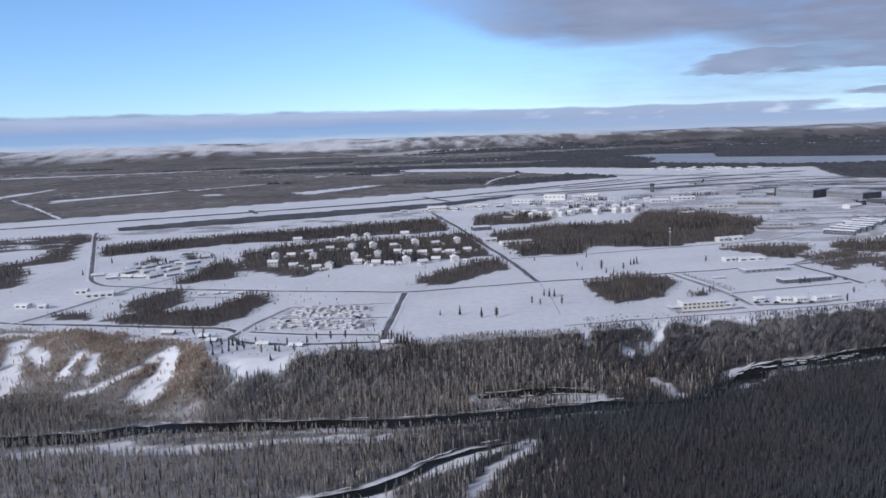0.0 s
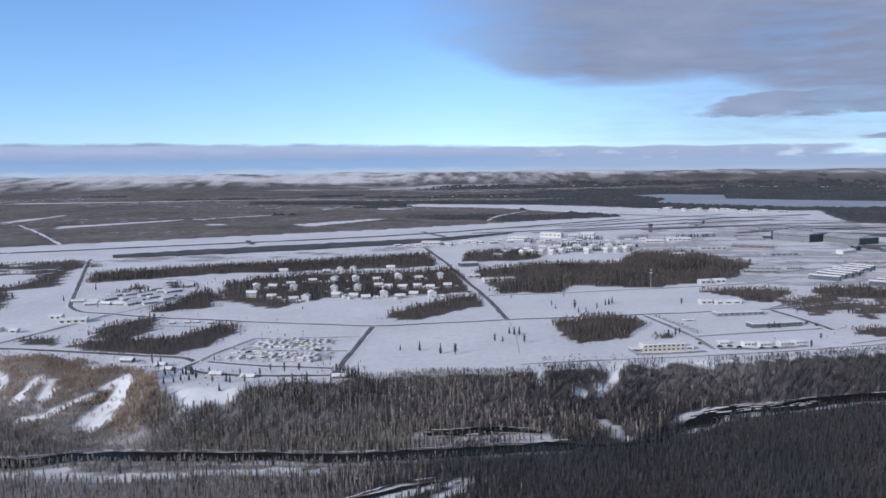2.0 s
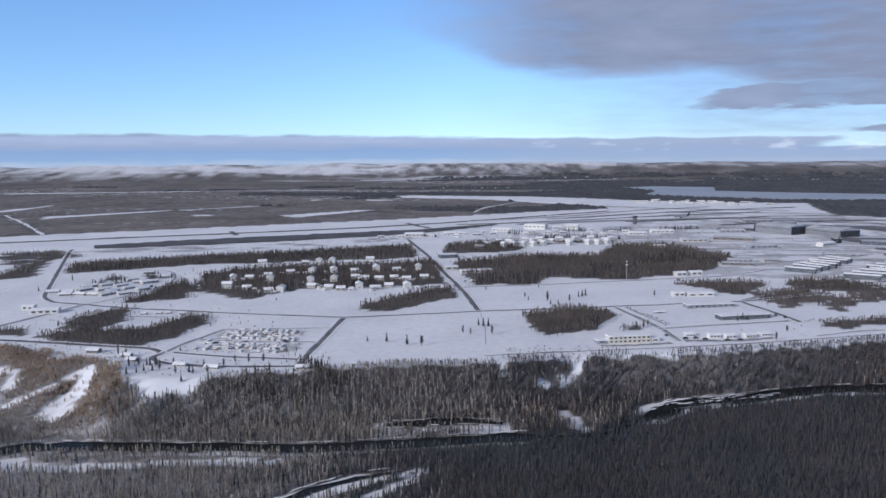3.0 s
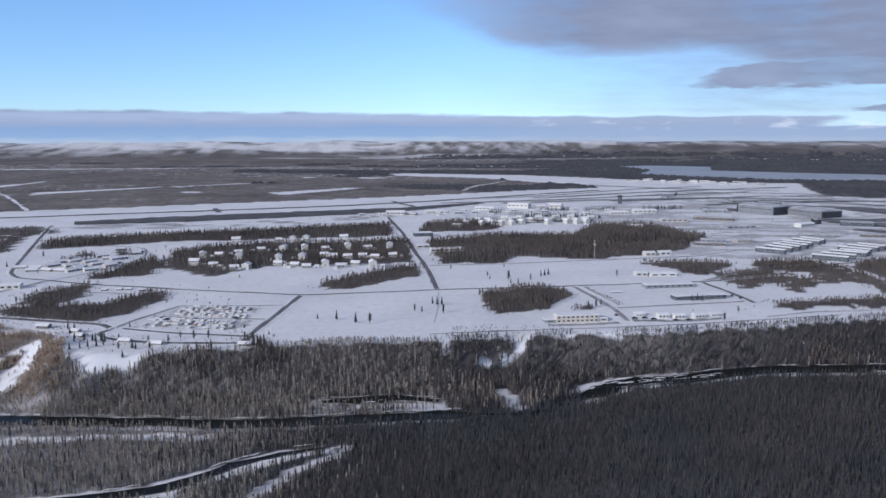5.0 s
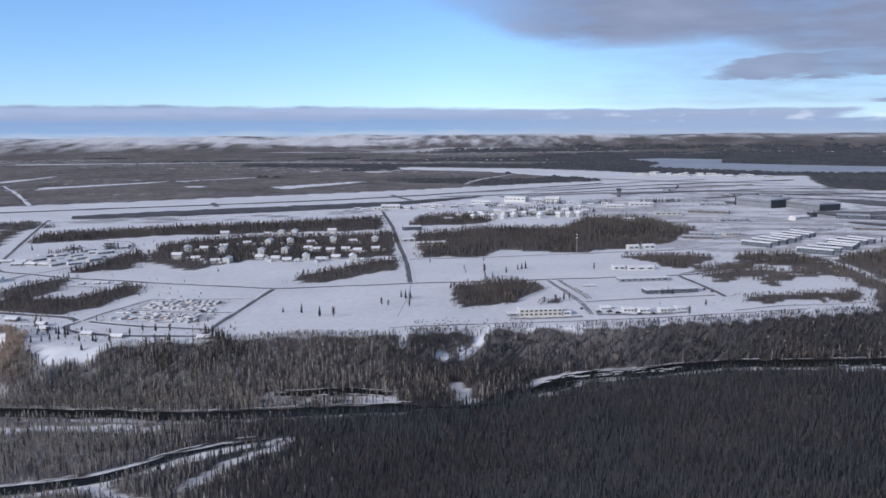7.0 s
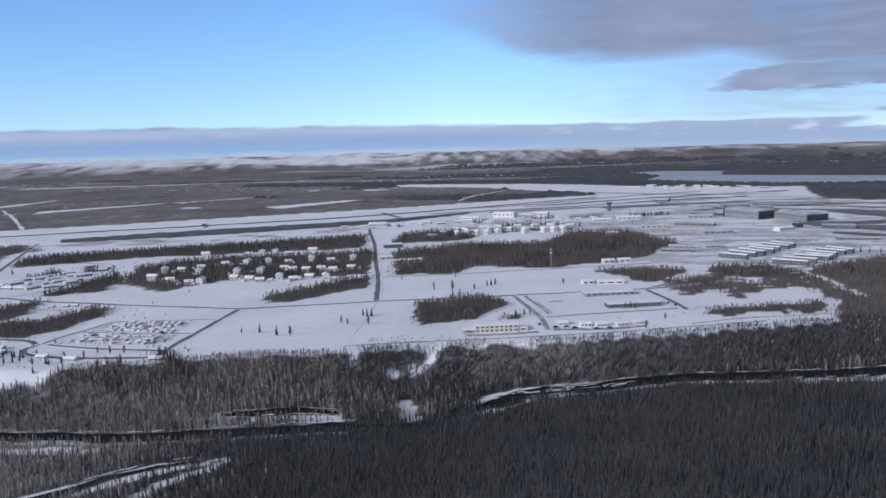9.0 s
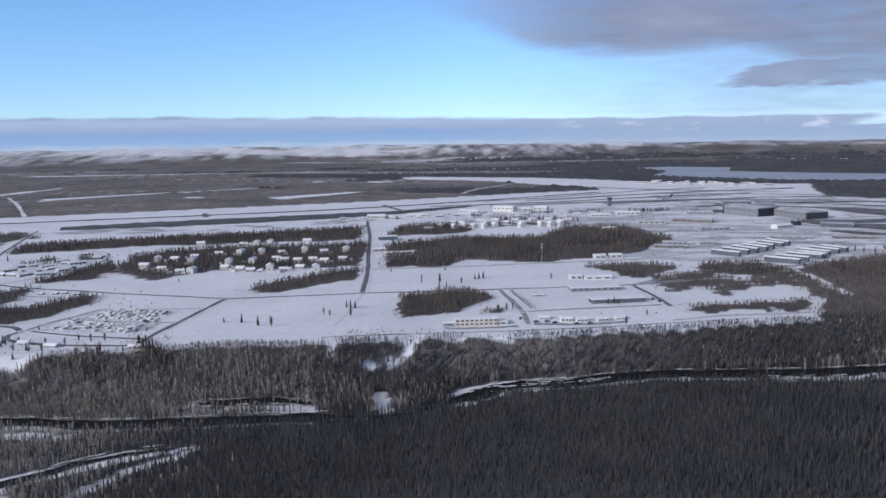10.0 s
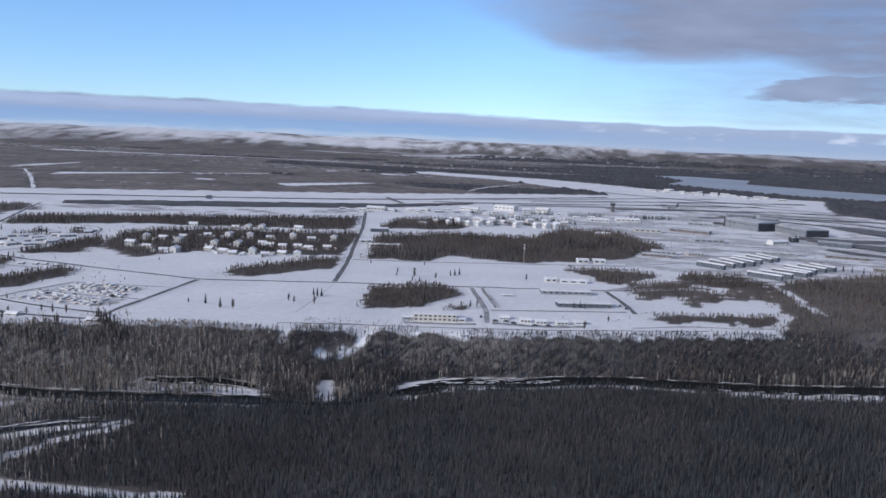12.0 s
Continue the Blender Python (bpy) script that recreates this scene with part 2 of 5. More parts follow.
CLEARINGS = [
    [(-110, 2720), (-100, 2600), (150, 2450), (444, 2060), (560, 2090), (620, 2330), (540, 2400), (300, 2600)],
    [(-900, 1870), (-870, 1790), (-690, 2000), (-650, 2080)], [(-640, 2075), (-660, 2040), (-480, 2190), (-490, 2230)],
    [(-350, 1870), (-300, 1800), (-140, 2030), (-170, 2050)], [(-1090, 2290), (-1120, 2040), (-1080, 1970), (-1060, 2250)],
    [(-150, 2700), (40, 2670), (40, 2500), (-125, 2580)], [(-560, 1900), (-545, 1850), (-500, 1870), (-520, 1910)],
    [(-400, 2490), (-370, 2440), (-340, 2480)], [(-220, 2480), (-200, 2420), (-130, 2420), (-150, 2470)],
    [(-1600, 3000), (-900, 3120), (-300, 3100), (-900, 3080), (-1600, 2940)], [(-300, 3250), (300, 3200), (500, 3230), (-250, 3300)],
    [(1250, 3850), (2100, 3560), (2100, 3600), (1260, 3885)],
]
CUT_LINES = [[(-1010, 1911), (-824, 1653), (-675, 1432)], [(101, 1930), (130, 2080), (230, 2300)]]
INNER_WOOD = [[(70, 1834), (60, 2400), (140, 2439), (444, 2042), (255, 1950)]]


def far_wood(x, y, cuts=True):
    """How wooded the land beyond the airfield is, 0 to 1."""
    line = np.interp(x, [p[0] for p in RUNWAY_EDGE], [p[1] for p in RUNWAY_EDGE])
    wood = ((x < 452) & (y > line + 25)) | ((x >= 452) & (y > 1720))
    wood &= ~inside(AIRFIELD, x, y)
    for p in INNER_WOOD:
        wood |= inside(p, x, y)
    for p in CLEARINGS + [LAKE]:
        wood &= ~inside(p, x, y)
    for c in CUT_LINES if cuts else []:
        wood &= near_line(c, x, y) > 8
    wood &= near_line([(560, 2330), (700, 2180), (860, 2170)], x, y) > 45
    return wood & (np.hypot(x - 130, y) < 4850)


# river lines, snow bars and forest outlines
RIVER = [(-700, 470), (-400, 440), (-225, 438), (-176, 449), (-84, 448), (-20, 447), (60, 459), (107, 466), (150, 470), (185, 500), (215, 530), (258, 540), (316, 561), (380, 566), (440, 572), (520, 588), (700, 640), (1000, 760)]
SIDE = [(-260, 330), (-140, 330), (-42, 358), (-10, 388), (12, 403), (30, 411), (44, 416)]
POOL = [(18, 486), (45, 491), (66, 494), (92, 490)]
BARS = [[(40, 483), (94, 480)], [(-190, 424), (-150, 420), (-94, 428), (-34, 430)], [(8, 352), (20, 382), (42, 408)], [(400, 556), (460, 562), (520, 574)], [(-40, 352), (20, 330), (110, 334)], [(-240, 420), (-180, 430)]]


# houses among the trees: used by the forest too
HOUSE_AT = [(-188, 1035), (-134, 1045), (-117, 1048), (-101, 1055), (-137, 961), (-111, 965), (-86, 969), (-158, 937), (-175, 919), (-191, 909), (-100, 891), (-75, 899), (-160, 848), (-133, 831), (-120, 831),
            (-183, 856), (-147, 900), (-93, 859), (-52, 1061), (-80, 1045), (-61, 970), (-54, 922), (-42, 913), (-25, 909), (-11, 979), (15, 989), (25, 919), (6, 907), (-9, 915), (-41, 852), (10, 850), (-10, 860),
            (-24, 844), (-36, 984), (-59, 840), (-73, 850)]


def away_from_houses(x, y, rng):
    d = np.full(x.shape, 1e9)
    for hx, hy in HOUSE_AT:
        d = np.minimum(d, np.hypot((x - hx) * 1.0, np.where(y < hy, (y - hy) * 0.4, (y - hy) * 0.9)))
    return (d > 7.4) & (rng.rand(*x.shape) < 0.95)


STANDS = [
    ([(198, 638), (213, 643), (213, 656), (199, 652)], 2.6, 5, 0.9, None),
    ([(-52, 538), (-36, 538), (-34, 550), (-50, 552)], 2.4, 6, 0.9, lambda x, y, r: value_noise(x, y, 9, 2) > 0.4),
    ([(-78, 500), (-10, 512), (2, 530), (-30, 528), (-72, 520)], 3.4, 10.5, 0.0, lambda x, y, r: value_noise(x, y, 15, 2) > 0.42),
    ([(120, 1245), (300, 1275), (330, 1310), (120, 1292)], 5.5, 8, 0.2, lambda x, y, r: value_noise(x, y, 16, 2) > 0.52),
    ([(-341, 880), (-342, 928), (-327, 940), (-311, 899), (-328, 867)], 4.5, 8, 0.1, lambda x, y, r: value_noise(x, y, 14, 2) > 0.45),
    ([(-297, 922), (-303, 956), (-293, 954), (-282, 919)], 4, 8, 0.1, None),  # outline, spacing, height, kind of tree, share of bare trees
    ([(-411, 964), (-444, 1052), (-291, 1130), (-8, 1245), (5, 1140), (3, 1100), (-268, 1042)], 4.2, 8.5, 0.15, None),
    ([(-209, 833), (-240, 960), (-160, 1030), (-60, 1035), (27, 1070), (43, 997), (48, 885), (-12, 862), (-99, 850), (-142, 790)], 4.6, 9.5, 0.5, away_from_houses),
    ([(-29, 728), (-26, 765), (51, 860), (64, 828), (58, 785), (-2, 722)], 3.6, 8, 0.55, None),
    ([(82, 872), (59, 1050), (141, 1120), (261, 1120), (304, 1250), (381, 1245), (428, 1130), (433, 1100), (365, 976), (262, 906), (163, 926), (148, 876)], 4.8, 10, 0.3, None),
    ([(48, 1262), (107, 1300), (160, 1215), (147, 1170), (43, 1140)], 5, 9, 0.2, None),
    ([(120, 694), (136, 720), (181, 744), (200, 710), (174, 640), (135, 629)], 3.0, 8, 0.85, None),
    ([(-278, 625), (-260, 640), (-197, 656), (-169, 716), (-148, 676), (-173, 588), (-249, 612)], 3.2, 7.5, 0.75, None),
    ([(-279, 685), (-245, 748), (-221, 680), (-234, 636), (-267, 659)], 3.8, 7.5, 0.75, None),
    ([(-325, 660), (-295, 648), (-286, 627), (-307, 629)], 3.2, 6, 0.7, None),
    ([(-700, 950), (-509, 930), (-486, 935), (-528, 1170), (-440, 940), (-477, 910), (-420, 788), (-432, 777), (-700, 800)], 5, 8, 0.4, None),
    ([(-700, 1000), (-520, 1050), (-470, 1130), (-530, 1190), (-800, 1100)], 6, 7, 0.3, lambda x, y, r: value_noise(x, y * 2, 40, 2) > 0.4),
    ([(-264, 782), (-244, 905), (-218, 860), (-205, 804), (-246, 772)], 3.8, 8, 0.3, None),
    ([(293, 876), (358, 890), (391, 876), (378, 844), (351, 804), (330, 821), (324, 849)], 3.6, 7.5, 0.45, None),
    ([(421, 884), (489, 900), (500, 850), (447, 826), (411, 836)], 3.6, 8, 0.35, None),
    ([(365, 818), (424, 838), (412, 800), (374, 733), (356, 733)], 3.6, 6.5, 0.9, lambda x, y, r: value_noise(x, y, 18, 2) > 0.36),
    ([(403, 740), (440, 770), (500, 800), (494, 765), (447, 761), (403, 718)], 3.6, 7, 0.75, lambda x, y, r: value_noise(x, y, 20, 2) > 0.33),
    ([(361, 670), (464, 700), (460, 665), (430, 655), (363, 648)], 3.2, 6, 0.85, lambda x, y, r: value_noise(x, y, 16, 2) > 0.3),
    ([(505, 829), (524, 873), (662, 968), (1000, 1150), (1000, 760), (700, 650), (570, 640), (455, 622), (468, 671), (482, 703), (480, 734)], 4.6, 9, 0.6, lambda x, y, r: ~open_along([(514, 832), (509, 763), (515, 729)], x, y, 4.5, 10)),
    ([(394, 763), (381, 786), (408, 825), (458, 834), (504, 862), (502, 799), (459, 785), (413, 731)], 3.8, 6.5, 0.9, lambda x, y, r: value_noise(x, y, 16, 2) > 0.42),
]

# valley forest
VALLEY = [(-420, 380), (-300, 330), (-120, 300), (60, 285), (300, 300), (500, 345), (640, 430), (740, 640), (700, 690), (456, 634), (335, 600), (248, 578), (167, 568), (83, 548), (20, 541), (-33, 528), (-90, 516), (-131, 492), (-155, 514), (-180, 548), (-213, 562), (-245, 582), (-282, 594), (-316, 596), (-420, 602)]


SNOW_FACES = [  # open snow on the western bluff: a line and its half width
    ([(-247, 504), (-232, 503), (-218, 510), (-205, 519), (-190, 537)], 2.6), ([(-258, 527), (-254, 544)], 5), ([(-238, 522), (-241, 538)], 4),
    ([(-296, 561), (-280, 548)], 6), ([(-295, 516), (-304, 548), (-308, 570)], 8), ([(-285, 572), (-262, 590)], 3.5), ([(-228, 562), (-214, 556)], 3), ([(-330, 585), (-300, 584)], 5)]


def shifted(line, dx, dy):
    return [(x + dx, y + dy) for x, y in line]


def open_along(line, x, y, reach, over):
    """Clear ground along a line, wider on its southern side."""
    return np.minimum(near_line(line, x, y), near_line(line, x, y + over)) < reach


def valley_keep(x, y, rng):
    wob = value_noise(x, y, 13, 2)
    hidden = np.maximum(smooth((x - 98) / 16) * smooth((190 - x) / 14), 0.62 * smooth((-170 - x) / 40))
    shut = open_along(RIVER, x, y, (7.0 + 2.8 * wob) * (1 - 0.86 * hidden), np.where(x < 180, 0.3, 2.5))
    shut |= open_along(SIDE, x, y, (5.2 + 1.5 * wob) * (1 - 0.75 * smooth((x - 6) / 24)), 5.0)
    shut |= open_along(POOL, x, y, 6.2 + 1.8 * wob, 10) & (rng.rand(*x.shape) < 0.84)
    shut |= open_along([(186, 516), (206, 531), (236, 541), (262, 546)], x, y, 3.0 + 6.5 * wob, 4)
    for b in BARS:
        shut |= open_along(b, x, y, 0.1 + 4.2 * wob, 4.0)
    wedge = inside([(178, 580), (132, 574), (141, 560), (146, 540), (150, 556)], x + 7 * (wob - 0.5), y + 9 * (value_noise(x, y, 6, 2) - 0.5))
    shut |= wedge & (rng.rand(*x.shape) < 0.88)
    shut |= open_along([(144, 548), (130, 540), (122, 536)], x, y, 4.6 * value_noise(x, y, 7, 2), 2.0) & (rng.rand(*x.shape) < 0.85)
    shut |= open_along([(96, 552), (93, 541)], x, y, 6 * value_noise(x, y, 7, 2), 3) & (rng.rand(*x.shape) < 0.9)
    shut |= open_along([(132, 514), (141, 494)], x, y, 3.6 + 2.4 * wob, 13)
    for line, half in SNOW_FACES:
        shut |= (near_line(line, x, y) < half * (0.42 + 1.05 * wob)) & (rng.rand(*x.shape) < 0.94)
    shut |= inside(CHUTE, x + 5 * (wob - 0.5), y + 12 * (wob - 0.5)) & (rng.rand(*x.shape) < 0.96)
    ok = ~shut & (y < edge_y(x) + 4 - 21 * smooth((x + 163) / 12) * smooth((-92 - x) / 14) + 10 * (value_noise(x, y * 0 + 5, 16, 2) - 0.5))
    return ok


# ---- ground ----
def axis(*spans):
    out = []
    for a, b, step in spans:
        out += list(np.arange(a, b, step))
    return np.array(out + [spans[-1][1]], float)


gx = axis((-6000, -3600, 300), (-3600, -2600, 50), (-2600, -700, 22), (-700, -420, 12), (-420, 700, 5), (700, 1000, 15), (1000, 2700, 26), (2700, 3600, 60), (3600, 6000, 300))
gy = axis((-3000, 200, 200), (200, 300, 20), (300, 640, 4), (640, 1300, 9), (1300, 3300, 25), (3300, 4800, 20), (4800, 4900, 50))
GX, GY = np.meshgrid(gx, gy)
GZ = height(GX, GY)
nx, ny = len(gx), len(gy)
idx = np.arange(nx * ny).reshape(ny, nx)
quads = np.stack([idx[:-1, :-1], idx[:-1, 1:], idx[1:, 1:], idx[1:, :-1]], -1).reshape(-1, 4)
cover = far_wood(GX, GY, False).astype(float)
_r = np.hypot(GX - 130, GY)
_az = np.degrees(np.arctan2(GX - 130, GY))
hill = smooth((_r - 4040) / 420)
patchy = np.interp(_az, [-40, -5, 4, 12, 40], [0.6, 0.56, 0.4, 0.12, 0.1]) + np.interp(_az, [4, 9], [0, 0.3]) * smooth((_r - 4420) / 150)
open_hill = hill * np.clip(patchy + np.interp(_az, [-40, 0, 9, 40], [1.3, 1.2, 0.7, 0.7]) * (value_noise(GX, GY * 0.36, 44, 3) - 0.5), 0, 0.8)
cover = cover * (1 - np.clip(open_hill, 0, 1)) * (1 - 0.6 * smooth((value_noise(GX, GY * 3.2, 600, 4) - 0.44) / 0.22) * (_az < 10))
for outline, *_rest in STANDS:
    _wx, _wy = (value_noise(GX, GY, 18, 2) - 0.5) * 16, (value_noise(GY + 99, GX, 18, 2) - 0.5) * 16
    _in = inside(outline, GX + _wx, GY + _wy)
    if _rest[-1] is not None and _rest[-1] is not away_from_houses:
        _in = _in & _rest[-1](GX, GY, np.random.RandomState(8))
    cover = np.maximum(cover, 0.95 * _in)
_fl = inside(VALLEY, GX, GY) & valley_keep(GX, GY, np.random.RandomState(9)) & (GY < edge_y(GX) - 3 - 10 * smooth((GX + 163) / 12) * smooth((-92 - GX) / 14))
# forest floor covered darker eastwards, in place of the cloud shade there
cover = np.maximum(cover, _fl * np.maximum(np.interp(GX, [-160, 20, 120], [0.52, 0.78, 0.98]), np.interp(GX, [-150, 0, 60, 140], [0.7, 0.75, 0.85, 0.92]) * smooth((GY - edge_y(GX) + 50) / 15) * (GX > -165)))
_bluff = smooth((GY - edge_y(GX) + 100) / 20) * smooth((-146 - GX) / 14) * inside(VALLEY, GX, GY) * valley_keep(GX, GY, np.random.RandomState(9))
cover = np.maximum(cover, _bluff * np.clip(0.45 + 2.0 * (value_noise(GX, GY, 12, 3) - 0.5), 0.0, 0.85))
# wind-swept streaks round the barracks, spread wider to darken ground under cloud shade
swept_or_shaded = inside([(330, 960), (430, 900), (640, 900), (1500, 1000), (1500, 1750), (900, 1780), (560, 1900), (330, 1500), (100, 1380), (120, 1300), (330, 1290)], GX, GY)
cover = np.maximum(cover, swept_or_shaded * np.clip(2.0 * (value_noise(GX * 0.55, GY * 1.7, 26, 4) - 0.34), 0, 0.4))
lot = inside([(-136, 574), (-124, 648), (-62, 655), (-50, 570)], GX, GY)
cover = np.maximum(cover, lot * np.clip(1.6 * (value_noise(GX, GY, 9, 2) - 0.3), 0, 0.5))
taxi_side = inside([(-620, 1170), (-260, 1180), (0, 1300), (20, 1390), (-220, 1300), (-560, 1200)], GX, GY)
cover = np.maximum(cover, taxi_side * np.clip(2.0 * (value_noise(GX, GY * 2, 30, 3) - 0.42), 0, 0.5))
ground = raw_object("ground", np.stack([GX, GY, GZ], -1).reshape(-1, 3), quads, [])
ground.data.polygons.foreach_set("use_smooth", [True] * len(quads))
attr = ground.data.attributes.new("cover", "FLOAT", "POINT")
attr.data.foreach_set("value", cover.ravel().astype(np.float32))
gm = surface("snowy_ground", SNOW_D, SNOW_L, 0.012, 0.9, fine=14, bump=0.5)
n, l = gm.node_tree.nodes, gm.node_tree.links
bsdf = n["Principled BSDF"]
snow_link = bsdf.inputs["Base Color"].links[0].from_socket
at_cover, geo, brush_noise, scrub_noise = n.new("ShaderNodeAttribute"), n.new("ShaderNodeNewGeometry"), n.new("ShaderNodeTexNoise"), n.new("ShaderNodeTexNoise")
at_cover.attribute_name = "cover"
brush_noise.inputs["Scale"].default_value, brush_noise.inputs["Detail"].default_value = 0.012, 6
scrub_noise.inputs["Scale"].default_value, scrub_noise.inputs["Detail"].default_value = 0.006, 5
l.new(geo.outputs["Position"], brush_noise.inputs["Vector"])
l.new(geo.outputs["Position"], scrub_noise.inputs["Vector"])
wood_ramp = ramp(n, [(0.3, (0.068, 0.063, 0.062)), (0.5, (0.122, 0.112, 0.109)), (0.72, (0.205, 0.19, 0.183))])
l.new(scrub_noise.outputs["Fac"], wood_ramp.inputs[0])
addn, step = n.new("ShaderNodeMath"), n.new("ShaderNodeMapRange")
addn.operation = "MULTIPLY_ADD"
addn.inputs[1].default_value = 0.5
l.new(brush_noise.outputs["Fac"], addn.inputs[0])
l.new(at_cover.outputs["Fac"], addn.inputs[2])
tuft_noise, tufts = n.new("ShaderNodeTexNoise"), n.new("ShaderNodeMath")
tuft_noise.inputs["Scale"].default_value, tuft_noise.inputs["Detail"].default_value = 0.11, 4
l.new(geo.outputs["Position"], tuft_noise.inputs["Vector"])
tufts.operation = "MULTIPLY_ADD"
tufts.inputs[1].default_value = 0.6
l.new(tuft_noise.outputs["Fac"], tufts.inputs[0])
l.new(addn.outputs[0], tufts.inputs[2])
step.inputs["From Min"].default_value, step.inputs["From Max"].default_value = 0.66, 1.3
l.new(tufts.outputs[0], step.inputs["Value"])
cmix = n.new("ShaderNodeMix")
cmix.data_type = "RGBA"
l.new(step.outputs[0], cmix.inputs["Factor"])
l.new(snow_link, cmix.inputs["A"])
l.new(wood_ramp.outputs[0], cmix.inputs["B"])
l.new(cmix.outputs["Result"], bsdf.inputs["Base Color"])
ground.data.materials.append(gm)
tagged(ground, "snow-covered plateau, river valley and far wooded hills", "ground", kind="structure")


def flat_shape(name, outline, z, mat, label, category, kind="structure", lift=None):
    """A flat sheet with that outline, at the height z or lifted over the ground."""
    bm = bmesh.new()
    vs = [bm.verts.new((x, y, z if lift is None else float(height(x, y)) + lift)) for x, y in outline]
    f = bm.faces.new(vs)
    bmesh.ops.triangulate(bm, faces=[f])
    bmesh.ops.recalc_face_normals(bm, faces=bm.faces)
    ob = new(name, mesh_of(bm, name, mat))
    return tagged(ob, label, category, kind=kind)


def resample(line, step):
    """A smooth line through the given bends (Catmull-Rom)."""
    pts = [np.array(p, float) for p in line]
    pts = [2 * pts[0] - pts[1]] + pts + [2 * pts[-1] - pts[-2]]
    out = []
    for a, b, c, d in zip(pts, pts[1:], pts[2:], pts[3:]):
        k = max(2, int(np.linalg.norm(c - b) / step))
        for s in np.arange(k) / k:
            out.append(0.5 * (2 * b + (c - a) * s + (2 * a - 5 * b + 4 * c - d) * s * s + (3 * b - 3 * c + d - a) * s**3))
    return np.array(out + [pts[-2]])


def ribbon(name, line, width, mat, label, category, lift=0.2, z=None, step=12, ragged=0.0, bank=0.0, seed=1):
    rng = np.random.RandomState(seed)
    c = resample(line, step)
    t = np.gradient(c, axis=0)
    t /= np.linalg.norm(t, axis=1)[:, None]
    side = np.stack([t[:, 1], -t[:, 0]], -1)
    w = np.broadcast_to(np.asarray(width, float), (len(c),)) if np.ndim(width) == 0 else np.interp(np.linspace(0, 1, len(c)), np.linspace(0, 1, len(width)), width)
    wl_, wr_ = w / 2 + rng.randn(len(c)) * ragged, w / 2 + rng.randn(len(c)) * ragged
    rows = []
    offs = [(-wl_, lift), (wr_, lift)]
    for o, dz in offs:
        p = c + side * np.reshape(o, (-1, 1))
        h = (height(p[:, 0], p[:, 1]) if z is None else np.full(len(p), z))
        rows.append(np.column_stack([p, h + dz]))
    v = np.concatenate(rows)
    k = len(c)
    i = np.arange(k - 1)
    f = np.stack([i, i + k, i + k + 1, i + 1], -1)
    ob = raw_object(name, v, f, [mat])
    tagged(ob, label, category, kind="structure")
    if bank:
        vv, ff = [], []
        for sgn, o in ((-1, wl_), (1, wr_)):
            prof = [(0.0, 0.0), (0.8, bank), (1.6, bank * 0.8), (3.0, 0.0)]
            base = len(vv) and sum(len(q) for q in vv)
            for d, hgt in prof:
                p = c + side * (sgn * (np.reshape(o, (-1, 1)) + d))
                h = height(p[:, 0], p[:, 1]) + 0.1 + hgt * (0.6 + 0.8 * rng.rand(k))
                vv.append(np.column_stack([p, h]))
            for q in range(3):
                a = base + q * k
                ff.append(np.stack([a + i, a + i + 1, a + i + 1 + k, a + i + k], -1))
        b = raw_object("snow_bank", np.concatenate(vv), np.concatenate(ff), [snow])
        tagged(b, "low ploughed snow banks along a road", "snow bank", kind="structure")
    return ob


# roads on the plateau: bends and width in metres
ROADS = [
    ([(-294, 762), (-239, 741), (-191, 731), (-102, 710), (-35, 700), (16, 707), (83, 724), (125, 731), (207, 744), (275, 757), (334, 769), (372, 786), (430, 812)], 4.2, asphalt),
    ([(83, 724), (66, 853), (47, 964), (21, 1127), (-8, 1277), (-20, 1340)], 4.8, asphalt),
    ([(-36, 697), (-40, 620), (-44, 552), (-44, 536)], 4.4, asphalt),
    ([(-44, 552), (-77, 556), (-110, 563), (-142, 572)], 3.5, asphalt),
    ([(-150, 567), (-152, 556), (-135, 541), (-91, 533), (-46, 534)], 4.5, asphalt),
    ([(-150, 567), (-141, 608), (-126, 649)], 3.5, lane), ([(-126, 649), (-90, 652), (-40, 655)], 2.5, lane), ([(-135, 612), (-90, 606), (-42, 604)], 2.5, lane),
    ([(-420, 650), (-331, 621), (-264, 607), (-222, 597), (-162, 583), (-150, 567)], 5, asphalt),
    ([(-338, 622), (-317, 682), (-294, 760)], 5, lane),
    ([(-520, 1215), (-507, 1178), (-434, 997), (-373, 848), (-352, 800), (-330, 776), (-294, 762)], 4, asphalt),
    ([(66, 856), (152, 870), (227, 889), (319, 913), (372, 929), (432, 972)], 4, lane),
    ([(208, 744), (228, 649), (232, 605)], 4, lane), ([(218, 740), (236, 660)], 2, lane),
    ([(83, 560), (150, 574), (214, 583), (284, 597), (340, 611), (400, 628)], 2.6, lane),
    ([(226, 648), (283, 662), (343, 678)], 4, lane), ([(333, 768), (348, 688), (350, 672)], 4, asphalt),
    ([(334, 769), (420, 850), (520, 880), (640, 930), (760, 960)], 6, lane),
    ([(-238, 706), (-190, 700)], 2.5, lane), ([(-340, 997), (-310, 991), (-286, 978), (-265, 930), (-258, 891), (-262, 852), (-275, 799), (-290, 766)], 3, lane),
    ([(430, 1010), (520, 1060), (640, 1050), (760, 1040)], 5, lane), ([(380, 1100), (480, 1110), (600, 1090)], 4, lane), ([(420, 1190), (560, 1165), (650, 1160)], 5, lane),
    ([(300, 1340), (420, 1330), (560, 1310)], 5, lane), ([(120, 1330), (260, 1300), (330, 1310)], 5, lane), ([(342, 621), (392, 640), (423, 644), (455, 652)], 2.2, lane),
]
